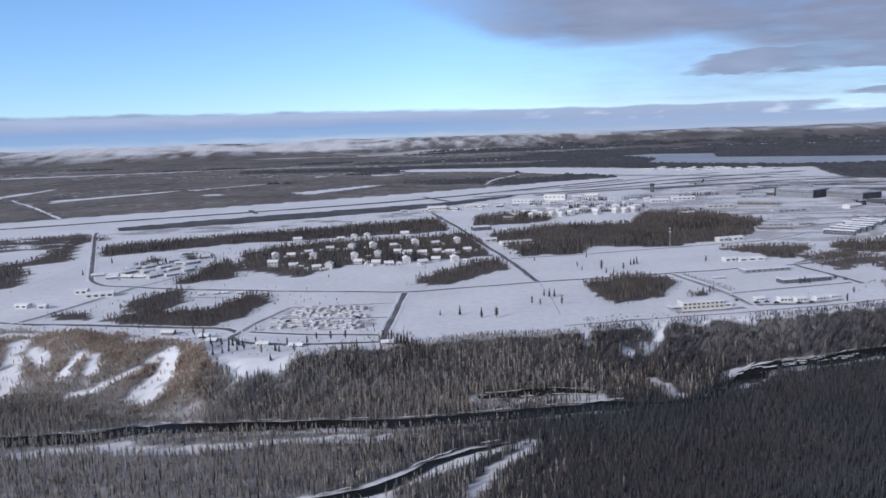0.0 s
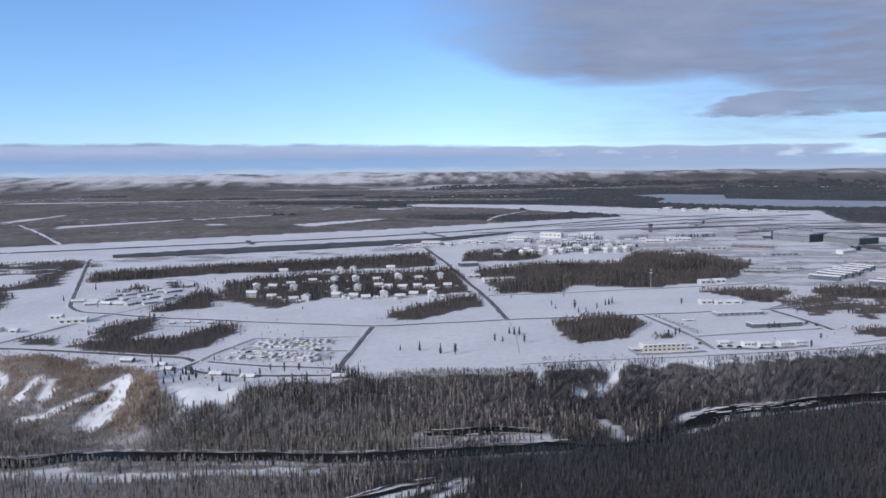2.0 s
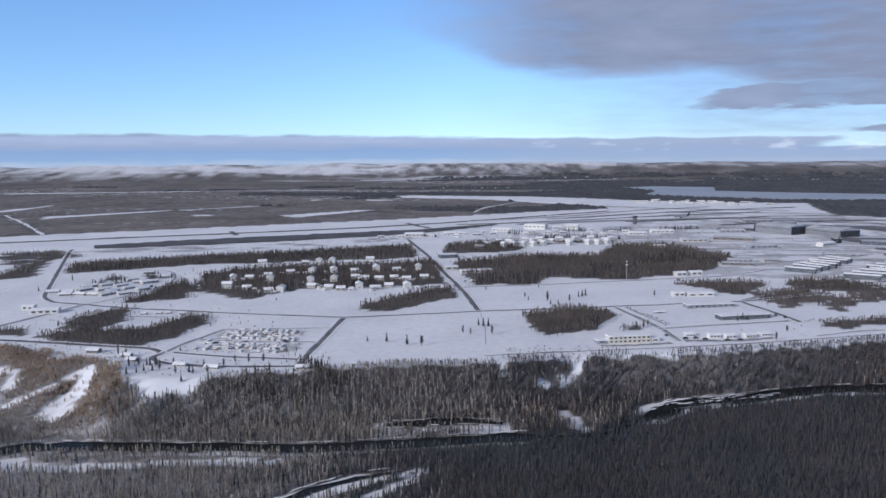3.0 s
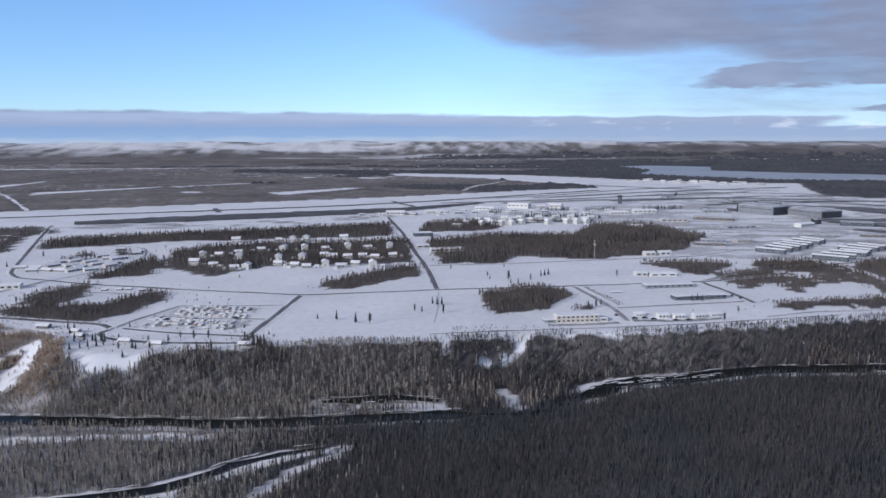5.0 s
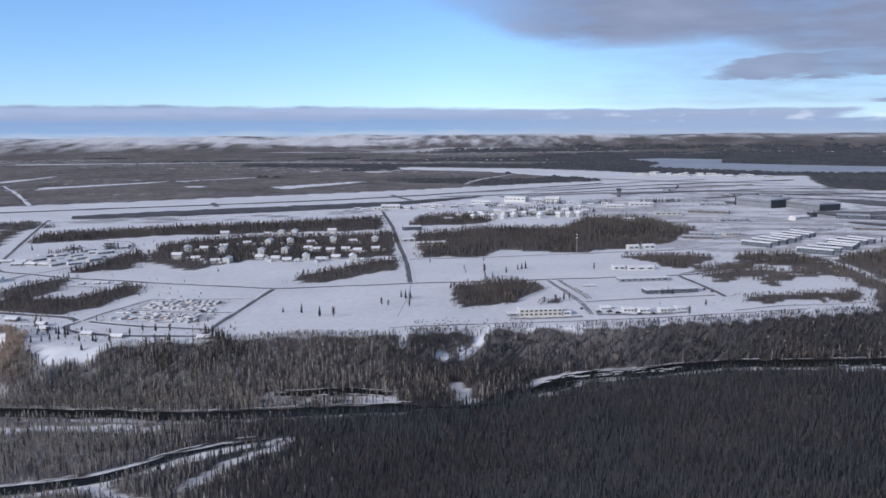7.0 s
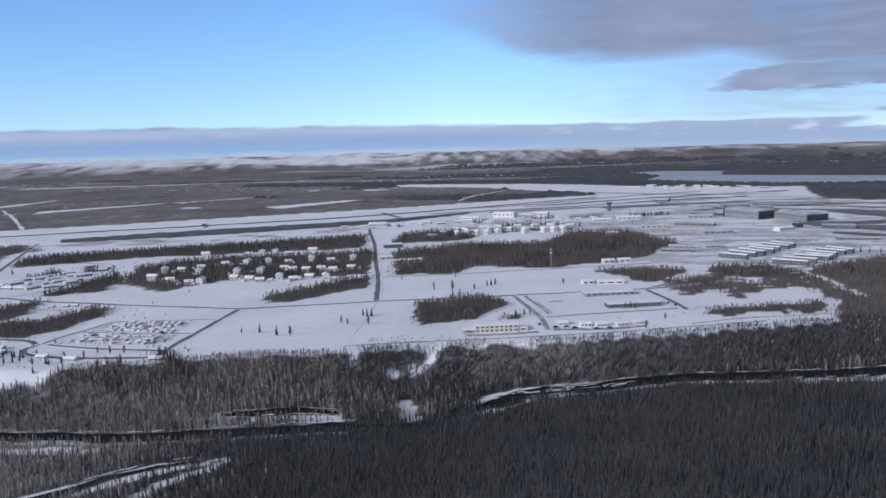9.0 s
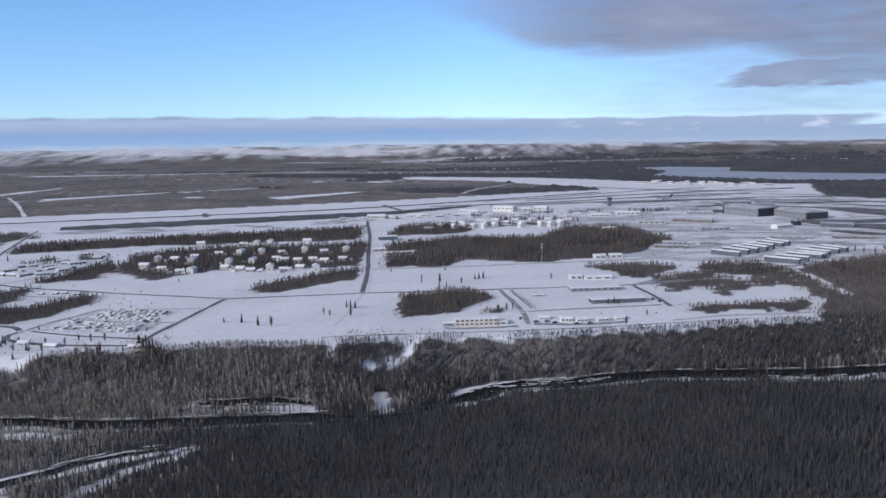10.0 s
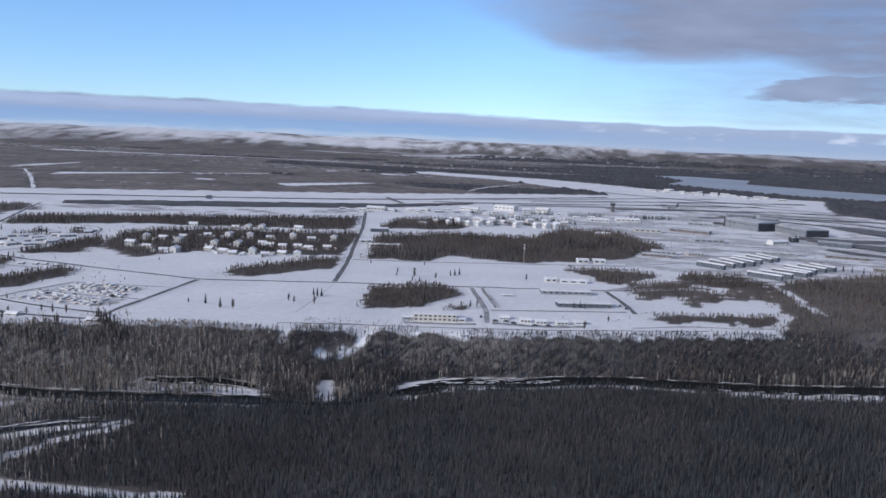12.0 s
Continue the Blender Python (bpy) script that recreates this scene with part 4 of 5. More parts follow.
# scrub on the plateau and along the bluff
for i, (outline, gap, share, lab) in enumerate([
        ([(-600, 1180), (-250, 1200), (0, 1330), (-10, 1380), (-220, 1290), (-560, 1190)], 9, 0.3, "low brown brush in the snow by the taxiway"),
        ([(-330, 575), (-200, 560), (-150, 520), (-160, 560), (-220, 590), (-340, 610)], 4.5, 0.4, "scattered brown bushes on the bluff top"),
        ([(100, 548), (260, 572), (420, 615), (420, 622), (260, 584), (100, 566)], 4.5, 0.35, "brown roadside bushes on the bluff edge"),
        ([(-340, 800), (-330, 900), (-260, 930), (-240, 890), (-285, 790)], 9, 0.4, "low brush between snowed-in lots"),
        ([(-560, 650), (-430, 640), (-400, 760), (-560, 790)], 12, 0.2, "sparse brown bushes in a snowfield"),
        ([(230, 600), (350, 630), (350, 665), (240, 640)], 9, 0.2, "sparse bushes by the white sheds"),
        ([(380, 640), (450, 660), (460, 640), (400, 625)], 6, 0.4, "low brown thicket in the snow"),
        ([(92, 584), (190, 592), (170, 566), (150, 545), (122, 536), (100, 550)], 3.0, 0.42, "brown bushes in the snowy gully"),
        ([(12, 476), (112, 470), (112, 500), (12, 500)], 2.6, 0.34, "low bare bushes on the snowy river bars"),
        ([(-70, 1360), (110, 1385), (420, 1420), (430, 1500), (130, 1450), (-70, 1400)], 9, 0.3, "low brown brush between the airfield buildings"),
        ([(-192, 532), (-150, 508), (-90, 508), (-30, 530), (-28, 552), (-90, 545), (-150, 560), (-192, 580)], 3.4, 0.2, "bare bushes among cottages on the bluff top"),
        ([(-330, 596), (-200, 574), (-160, 590), (-230, 604), (-330, 622)], 4.5, 0.3, "low bare bushes along the bluff road"),
        ([(-320, 800), (-270, 790), (-260, 900), (-300, 980), (-345, 930), (-365, 830)], 6, 0.25, "low bare bushes between the row houses"),
        ([(-140, 568), (-52, 562), (-60, 648), (-124, 644)], 4.2, 0.33, "brown weeds and low brush among mobile homes")]):
    q = sow(outline, gap, 800 + i, lambda x, y, r, s=share: r.rand(*x.shape) < s)
    scatter("brush", q, 0.8 + 1.5 * np.random.RandomState(i).rand(len(q)), BUSH, [twigs, bark], lab, "brush", 850 + i, squash=1.3 + 2.4 * np.random.RandomState(i + 3).rand(len(q)))


# a hedge line beside the lane
q = np.column_stack([np.linspace(219, 237, 26), np.linspace(735, 660, 26)]) + np.random.RandomState(5).randn(26, 2) * 0.6
scatter("hedge", q, 1.6 + 1.6 * np.random.RandomState(6).rand(26), BUSH, [twigs, bark], "broken line of bare bushes beside a lane", "hedge", 870)

# single trees
def spruce_tree(x, y, h, seed, group):
    rng = np.random.RandomState(seed)
    t = thing("spruce_tree", "single dark spruce standing in the open snowfield", "tree", group, (x, y, float(height(x, y))))
    bm = bmesh.new()
    for k in range(8):
        z0, r = h * (0.1 + 0.8 * k / 8), h * 0.17 * (1 - 0.85 * k / 8)
        top = bm.verts.new((0, 0, min(h, z0 + h * 0.22)))
        ring = []
        for s in range(10):
            q = r * (1.0 if s % 2 else 0.6) * (0.8 + 0.4 * rng.rand())
            ring.append(bm.verts.new((q * math.cos(s * 0.628), q * math.sin(s * 0.628), z0 + rng.randn() * h * 0.012)))
        for a, b in zip(ring, ring[1:] + ring[:1]):
            bm.faces.new((top, a, b))
    part("crown", bm, needles, t)
    bm = bmesh.new()
    bmesh.ops.create_cone(bm, segments=7, radius1=h * 0.022, radius2=h * 0.006, depth=h * 0.9, cap_ends=True, matrix=Matrix.Translation((0, 0, h * 0.43)))
    part("trunk", bm, bark, t)
    return t


def bare_single(x, y, h, seed, group):
    rng = np.random.RandomState(seed)
    t = thing("birch_tree", "leafless grey-brown birch in the open snowfield", "tree", group, (x, y, float(height(x, y))))
    bm = bmesh.new()
    for k in range(120):
        z0 = 0.12 + 0.62 * rng.rand()
        a, o = rng.rand() * 6.28, h * 0.3 * (0.3 + 0.8 * rng.rand()) * (1.15 - 0.8 * z0)
        e = Vector((o * math.cos(a), o * math.sin(a), h * min(1.0, z0 + 0.14 + 0.2 * rng.rand())))
        w = Vector((-math.sin(a), math.cos(a), 0.3)) * h * 0.016
        c = Vector((o * math.cos(a) * 0.25, o * math.sin(a) * 0.25, h * z0))
        bm.faces.new([bm.verts.new(q) for q in (c + w, e, c - w)])
    part("crown", bm, twigs, t)
    bm = bmesh.new()
    bmesh.ops.create_cone(bm, segments=7, radius1=h * 0.025, radius2=h * 0.006, depth=h * 0.85, cap_ends=True, matrix=Matrix.Translation((0, 0, h * 0.4)))
    part("trunk", bm, bark, t)
    return t


SINGLE_SPRUCE = [(132, 780, 5), (151, 758, 6), (158, 757, 6), (187, 801, 8), (191, 806, 8), (183, 798, 7), (93, 843, 5), (149, 853, 5), (81, 665, 7), (85, 662, 8), (89, 661, 8), (-5, 609, 5), (10, 607, 8.5), (26, 597, 9),
                 (-377, 915, 8), (-378, 841, 7), (-444, 861, 8), (-140, 812, 5), (-114, 785, 4), (-113, 505, 6), (-148, 539, 6), (-145, 537, 7), (-141, 538, 7), (-138, 536, 6), (-143, 541, 6), (-160, 538, 6), (-181, 571, 4), (-113, 521, 7), (-110, 519, 6), (-116, 495, 6), (-157, 531, 5), (-152, 514, 6), (-144, 523, 6), (-139, 525, 6),
                 (-147, 518, 5), (300, 682, 6), (305, 684, 7), (309, 683, 6), (620, 985, 9), (628, 980, 8), (640, 978, 8), (600, 1000, 9), (646, 1255, 12), (-288, 925, 7), (-280, 928, 7), (-268, 930, 7), (-322, 905, 7), (-314, 908, 7)]
for i, (x, y, h) in enumerate(SINGLE_SPRUCE):
    spruce_tree(x, y - 3, h, 900 + i, "single trees in the fields")
for i, (x, y, h) in enumerate([(150, 776, 9), (130, 797, 5), (171, 776, 6), (68, 637, 6), (74, 632, 5), (91, 632, 7), (37, 595, 8), (258, 800, 6), (240, 905, 6), (250, 907, 6), (-90, 548, 5), (-80, 546, 6), (-70, 547, 6), (215, 655, 6),
                               (220, 662, 5), (208, 650, 6), (305, 610, 6), (325, 640, 5), (395, 745, 7), (330, 838, 6), (-44, 545, 6), (-38, 543, 6), (-168, 548, 5), (-172, 563, 6), (-152, 535, 6), (-130, 540, 5), (-122, 520, 5), (-100, 518, 6), (-135, 527, 5), (-184, 578, 5), (-108, 536, 5), (-95, 538, 5)]):
    bare_single(x, y - 3, h * 1.2, 950 + i, "single trees in the fields")
for i, (a, b, k) in enumerate([((146, 1407), (176, 1424), 7), ((190, 1345), (282, 1363), 22), ((245, 1455), (292, 1459), 12), ((286, 1350), (330, 1330), 8), ((430, 1480), (500, 1490), 16), ((330, 1470), (380, 1480), 9)]):
    s = np.linspace(0, 1, k * 3)[:, None]
    q = np.array(a) + s * (np.array(b) - np.array(a)) + np.random.RandomState(i).randn(k * 3, 2) * 2.5
    scatter("spruce_row", q, 6 + 4 * np.random.RandomState(i).rand(len(q)), SPRUCE_SMALL, [needles, bark], "row of dark spruces among the airfield buildings", "trees", 880 + i)


# ---- buildings ----
def gable(bm, w, d, z, rise, over=0.5, thick=0.35):
    """A pitched roof slab over a w x d plan, ridge along x."""
    x, y = w / 2 + over, d / 2 + over
    prof = [(-y, z - 0.1), (0, z + rise), (y, z - 0.1), (y, z - 0.1 + thick), (0, z + rise + thick), (-y, z - 0.1 + thick)]
    a, b = [bm.verts.new((-x, q, h)) for q, h in prof], [bm.verts.new((x, q, h)) for q, h in prof]
    for i in range(6):
        j = (i + 1) % 6
        bm.faces.new((a[i], a[j], b[j], b[i]))
    bm.faces.new(a[::-1][:6])
    bm.faces.new(b)
    bmesh.ops.recalc_face_normals(bm, faces=bm.faces)
    return bm


def gable_wall(w, d, h, rise):
    """Walls with closed gable ends."""
    bm = bmesh.new()
    x, y = w / 2, d / 2
    ends = []
    for s in (-x, x):
        ends.append([bm.verts.new(q) for q in ((s, -y, -0.6), (s, y, -0.6), (s, y, h), (s, 0, h + rise), (s, -y, h))])
    for i in range(5):
        j = (i + 1) % 5
        bm.faces.new((ends[0][i], ends[0][j], ends[1][j], ends[1][i]))
    bm.faces.new(ends[0][::-1])
    bm.faces.new(ends[1])
    bmesh.ops.recalc_face_normals(bm, faces=bm.faces)
    return bm


def window(parent, x, y, z, w, h, along_x=True, frame_mat=None):
    """A window let into a wall: a proud frame with a dark pane."""
    t = 0.08
    bm = bmesh.new()
    for a0, a1, z0, z1 in ((-w / 2 - 0.1, w / 2 + 0.1, h / 2, h / 2 + 0.12), (-w / 2 - 0.1, w / 2 + 0.1, -h / 2 - 0.12, -h / 2), (-w / 2 - 0.1, -w / 2, -h / 2, h / 2), (w / 2, w / 2 + 0.1, -h / 2, h / 2)):
        if along_x:
            box(bm, x + a0, x + a1, y - t, y + t, z + z0, z + z1)
        else:
            box(bm, x - t, x + t, y + a0, y + a1, z + z0, z + z1)
    win = part("window", bm, frame_mat or white_siding, parent)
    e = 0.04
    pane = boxm(x - w / 2, x + w / 2, y - e, y + e, z - h / 2, z + h / 2) if along_x else boxm(x - e, x + e, y - w / 2, y + w / 2, z - h / 2, z + h / 2)
    part("pane", pane, pane_mat, win)
    return win


def house(at, turn, w, d, h, wall_mat, label, group, chimney=True):
    t = thing("house", label, "house", group, at, turn)
    rise = d * 0.26
    part("wall", gable_wall(w, d, h, rise), wall_mat, t)
    r = part("roof", gable(bmesh.new(), w, d, h, rise), roof_snow, t, "snow-covered pitched roof")
    if chimney:
        part("chimney", boxm(w * 0.2, w * 0.2 + 0.8, -0.4, 0.4, h + rise * 0.6, h + rise + 1.2), brick_brown, r)
    for k in (-0.32, 0.0, 0.32):
        for z in ([1.7] if h < 4.5 else [1.6, 4.3]):
            if k == 0.0 and z < 2:
                continue
            window(t, k * w, -d / 2, z, 1.3, 1.2)
    window(t, -w / 2, 0, 1.7, 1.3, 1.2, False)
    part("door", boxm(-0.5, 0.5, -d / 2 - 0.06, -d / 2 + 0.04, 0, 2.1), tan_siding, t)
    return t


proto = [house((*HOUSE_AT[0], 0), 12, 10.5, 7.5, 5.4, white_siding, "two-storey white house with snowy roof among spruces", "houses among the trees"),
         house((*HOUSE_AT[1], 0), 8, 9, 7, 3.0, tan_siding, "low tan house with snow-covered roof among spruces", "houses among the trees"),
         house((*HOUSE_AT[2], 0), 95, 10.5, 7.5, 5.4, white_siding, "white house gable-end on, snow on its roof", "houses among the trees")]
rng = random.Random(5)
for i, (x, y) in enumerate(HOUSE_AT[3:]):
    k = rng.choice((0, 1, 1, 2, 2))
    copy_thing(proto[k], pose(x, y, 0, 0, 0, (10, 10, 98)[k] + rng.uniform(-14, 14)))

# sheds and garages behind the houses
def garden_shed(at, turn, mat, label):
    t = thing("garden_shed", label, "shed", "sheds among the houses", at, turn)
    part("wall", gable_wall(4.6, 3.6, 1.9, 0.7), mat, t)
    part("roof", gable(bmesh.new(), 4.6, 3.6, 1.9, 0.7, 0.25, 0.3), roof_snow, t, "snow-covered small pitched roof")
    part("door", boxm(-1.1, 1.1, -1.86, -1.77, 0.0, 1.8), grey_siding, t)
    return t


sheds = [garden_shed((-196, 1030, 0), 15, white_siding, "small white garage with snowy roof beside a house"), garden_shed((-128, 954, 0), 100, tan_siding, "small tan shed with snowy roof beside a house")]
for x, y in HOUSE_AT[2:]:
    for k in range(rng.choice((1, 1, 2))):
        a = rng.uniform(math.pi, 2 * math.pi) if k == 0 else rng.uniform(0, 2 * math.pi)
        copy_thing(sheds[rng.choice((0, 0, 1))], pose(x + 10.5 * math.cos(a), y + 10 * math.sin(a), 0, 0, 0, rng.choice((10, 98)) + rng.uniform(-12, 12)))

# mobile homes on the snowed-in lot
def mobile_home(at, turn, w, mat, label):
    t = thing("mobile_home", label, "mobile home", "mobile homes on the lot", at, turn)
    part("wall", gable_wall(w, 3.2, 1.7, 0.3), mat, t)
    part("roof", gable(bmesh.new(), w, 3.2, 1.7, 0.3, 0.2, 0.35), roof_snow, t, "snow-covered low roof")
    for k in (-0.3, 0.25):
        window(t, k * w, -1.6, 1.05, 0.9, 0.6)
    part("door", boxm(-0.4, 0.4, -1.66, -1.57, 0.0, 1.5), grey_siding, t)
    return t


homes = [mobile_home((-130, 583, 0), 80, 7, cream, "beige mobile home with snowy roof on a snowed-in lot"), mobile_home((-122, 581, 0), 84, 6.5, white_siding, "white mobile home with snowy roof on a snowed-in lot"),
         mobile_home((-114, 581, 0), 78, 5, rust, "small brown mobile home with snowy roof")]
for h_ in homes:
    h_.scale = (0.78, 0.78, 0.66)
for row_y, x0, x1 in ((576, -106, -60), (584, -122, -60), (592, -130, -58), (598, -128, -60), (615, -124, -60), (622, -120, -60), (630, -118, -62), (637, -114, -64), (645, -112, -66)):
    x = x0
    while x < x1:
        if rng.random() < 0.8:
            copy_thing(homes[rng.choice((0, 0, 0, 1, 1, 2))], pose(x, row_y + rng.uniform(-2, 2) - (x + 90) * 0.18, 0, 0, 0, rng.choice((-8, 82, 86)) + rng.uniform(-6, 6)))
        x += rng.uniform(4.6, 7.2)


def hall(name, a, b, depth, h, wall_mat, label, category, group="", roof="flat", bays=0, roof_mat=None, rows=1, rise=1.2):
    """A long building whose near wall runs from a to b on the plan."""
    h *= 0.82
    (ax, ay), (bx, by) = a, b
    w, turn = math.hypot(bx - ax, by - ay), math.degrees(math.atan2(by - ay, bx - ax))
    nx_, ny_ = -(by - ay) / w, (bx - ax) / w
    t = thing(name, label, category, group, ((ax + bx) / 2 + nx_ * depth / 2, (ay + by) / 2 + ny_ * depth / 2, 0), turn)
    rm = roof_mat or roof_snow
    if roof == "gable":
        part("wall", gable_wall(w, depth, h, rise), wall_mat, t)
        part("roof", gable(bmesh.new(), w, depth, h, rise), rm, t, "snow-covered low pitched roof")
    else:
        part("wall", boxm(-w / 2, w / 2, -depth / 2, depth / 2, -0.6, h), wall_mat, t)
        bm = boxm(-w / 2 - 0.3, w / 2 + 0.3, -depth / 2 - 0.3, depth / 2 + 0.3, h, h + 0.6)
        bmesh.ops.bevel(bm, geom=bm.edges[:], offset=0.12, segments=1, affect="EDGES")
        part("roof", bm, rm, t, "flat roof under snow")
    for r in range(rows):
        z = h * (r + 0.58) / rows
        for k in range(bays):
            x = -w / 2 + w * (k + 0.5) / bays
            window(t, x, -depth / 2, z, w / bays * 0.55, min(1.6, h / rows * 0.45))
    return t


hall("apartment_block", (177, 596), (209, 601), 10, 6.6, cream, "long two-storey cream block with dark window bands", "building", bays=9, rows=2)
hall("annex", (168, 596), (176.5, 597), 8, 3, grey_siding, "low grey annex beside the cream block", "building", bays=1)
hall("annex", (209.6, 602), (216, 603), 7, 3, white_siding, "low white annex beside the cream block", "building", bays=1)
hall("long_building", (273, 732), (318, 740), 11, 4, grey_siding, "long low grey building with snow-covered roof", "building", bays=8)
hall("long_building", (287, 680), (332, 690), 11, 4.2, blue_siding, "long low blue-grey building with snow-covered roof", "building", bays=9)
hall("shed", (277, 795), (288, 797), 8, 4, white_siding, "small white building with snowy roof", "building", roof="gable", bays=2)
hall("shed", (291, 795), (317, 798), 9, 3.2, white_siding, "long white shed under snow", "building", roof="gable", bays=3)
hall("shed", (314, 925), (326, 928), 9, 5, white_siding, "bright white building by the wood", "building", roof="gable", bays=2)
hall("shed", (332, 930), (345, 933), 9, 5, white_siding, "bright white building by the wood", "building", roof="gable", bays=2)
hall("shed", (238, 711), (248, 712), 4, 1.6, grey_siding, "small snowed-in shed in a field", "building", bays=1)
for a, b, h in (((241, 620), (248, 621), 2.2), ((257, 613), (265, 614), 3.2), ((269, 612), (277, 614), 2.8), ((285, 614), (293, 616), 2.8), ((299, 620), (306, 622), 2.2)):
    hall("white_shed", a, b, 6, h, white_siding, "small white building with snowy roof near the bluff", "building", "white sheds near the bluff", roof="gable", bays=3, rise=1)
hall("workshop", (40, 1093), (64, 1100), 14, 6, blue_siding, "blue-grey workshop with white roof by the road", "building", bays=4)
hall("shed", (49, 985), (64, 990), 9, 4, white_siding, "white shed beside the straight road", "building", roof="gable", bays=2)
hall("white_hall", (68, 954), (106, 964), 12, 4, white_siding, "long low white hall before the wood", "building", bays=7)
hall("white_hall", (-322, 714), (-299, 719), 11, 4.5, white_siding, "long white hall on the open snowfield", "building", roof="gable", bays=4)
hall("shed", (-341, 735), (-330, 735), 7, 4.5, white_siding, "white house with snowy roof by the lane", "building", roof="gable", bays=2)
hall("shed", (-369, 682), (-357, 679), 7, 3.5, white_siding, "low white building in the snow", "building", roof="gable", bays=2)
hall("shed", (-346, 675), (-339, 675), 6, 3.5, white_siding, "small white building in the snow", "building", roof="gable", bays=1)
hall("shed", (-206, 571), (-197, 570), 5.5, 2.8, brick_brown, "low brown building on the bluff top", "building", roof="gable", bays=3)
hall("shed", (-166, 544), (-159, 543), 5, 2.8, brick_brown, "brown cottage on the bluff top", "building", roof="gable", bays=2)
hall("shed", (-175, 557), (-168, 556), 5, 2.6, tan_siding, "tan cottage on the bluff top", "building", roof="gable", bays=2)
hall("shed", (-129, 533), (-121, 532), 4, 2.0, tan_siding, "low snowed-in building by the loop road", "building", roof="gable", bays=3)
hall("shed", (-106, 527), (-97, 526), 3.6, 1.8, tan_siding, "long low snowed-in building by the loop road", "building", roof="gable", bays=4)
hall("shed", (-44, 525), (-36, 525), 4, 2.2, tan_siding, "low tan building at the road end", "building", roof="gable", bays=3)
for x, y in ((-208, 714), (-200, 716), (-221, 712), (-186, 712)):
    hall("shed", (x, y), (x + 5, y), 4, 1.8, brick_brown, "small dark shed in the snow", "building", roof="gable", bays=1, rise=0.5)

# snowed-in row houses beyond the bend of the road
for a, b in (((-314, 837), (-306, 850)), ((-297, 806), (-288, 824)), ((-290, 847), (-281, 860)), ((-285, 884), (-273, 900)), ((-275, 851), (-267, 866)), ((-315, 811), (-303, 808)), ((-329, 813), (-317, 810)),
             ((-281, 935), (-273, 946)), ((-297, 887), (-283, 894)), ((-342, 808), (-331, 811)), ((-305, 862), (-297, 875)), ((-364, 825), (-352, 828)), ((-346, 824), (-336, 826)), ((-333, 836), (-325, 849)), ((-323, 866), (-315, 880)),
             ((-337, 858), (-329, 870)), ((-300, 828), (-292, 841)), ((-282, 812), (-272, 822)), ((-272, 838), (-264, 850)), ((-312, 958), (-302, 964)), ((-279, 926), (-271, 931)), ((-310, 903), (-301, 914))):
    hall("row_house", a, b, 6.5, 2.7, tan_siding, "low tan row house under thick snow", "house", "snowed-in row houses", roof="gable", bays=4, rise=1.3)

# white quarters by the airfield
quarters = None
for i, (x, y) in enumerate([(133, 1226), (148, 1235), (163, 1230), (178, 1231), (194, 1242), (234, 1243), (264, 1253), (279, 1254), (294, 1258)]):
    if quarters is None:
        quarters = house((x, y, 0), -55, 9, 7.5, 6.2, white_siding, "white two-storey quarters near the airfield", "white quarters in a row")
    else:
        copy_thing(quarters, pose(x, y, 0, 0, 0, -55 + rng.uniform(-4, 4)))
for i in range(15):
    x = 112 + 14 * i + rng.uniform(-3, 3)
    y = 1262 + 0.14 * (x - 110) + rng.uniform(-10, 32)
    copy_thing(proto[rng.choice((0, 1, 2))], pose(x, y, 0, 0, 0, rng.uniform(-60, 40)))

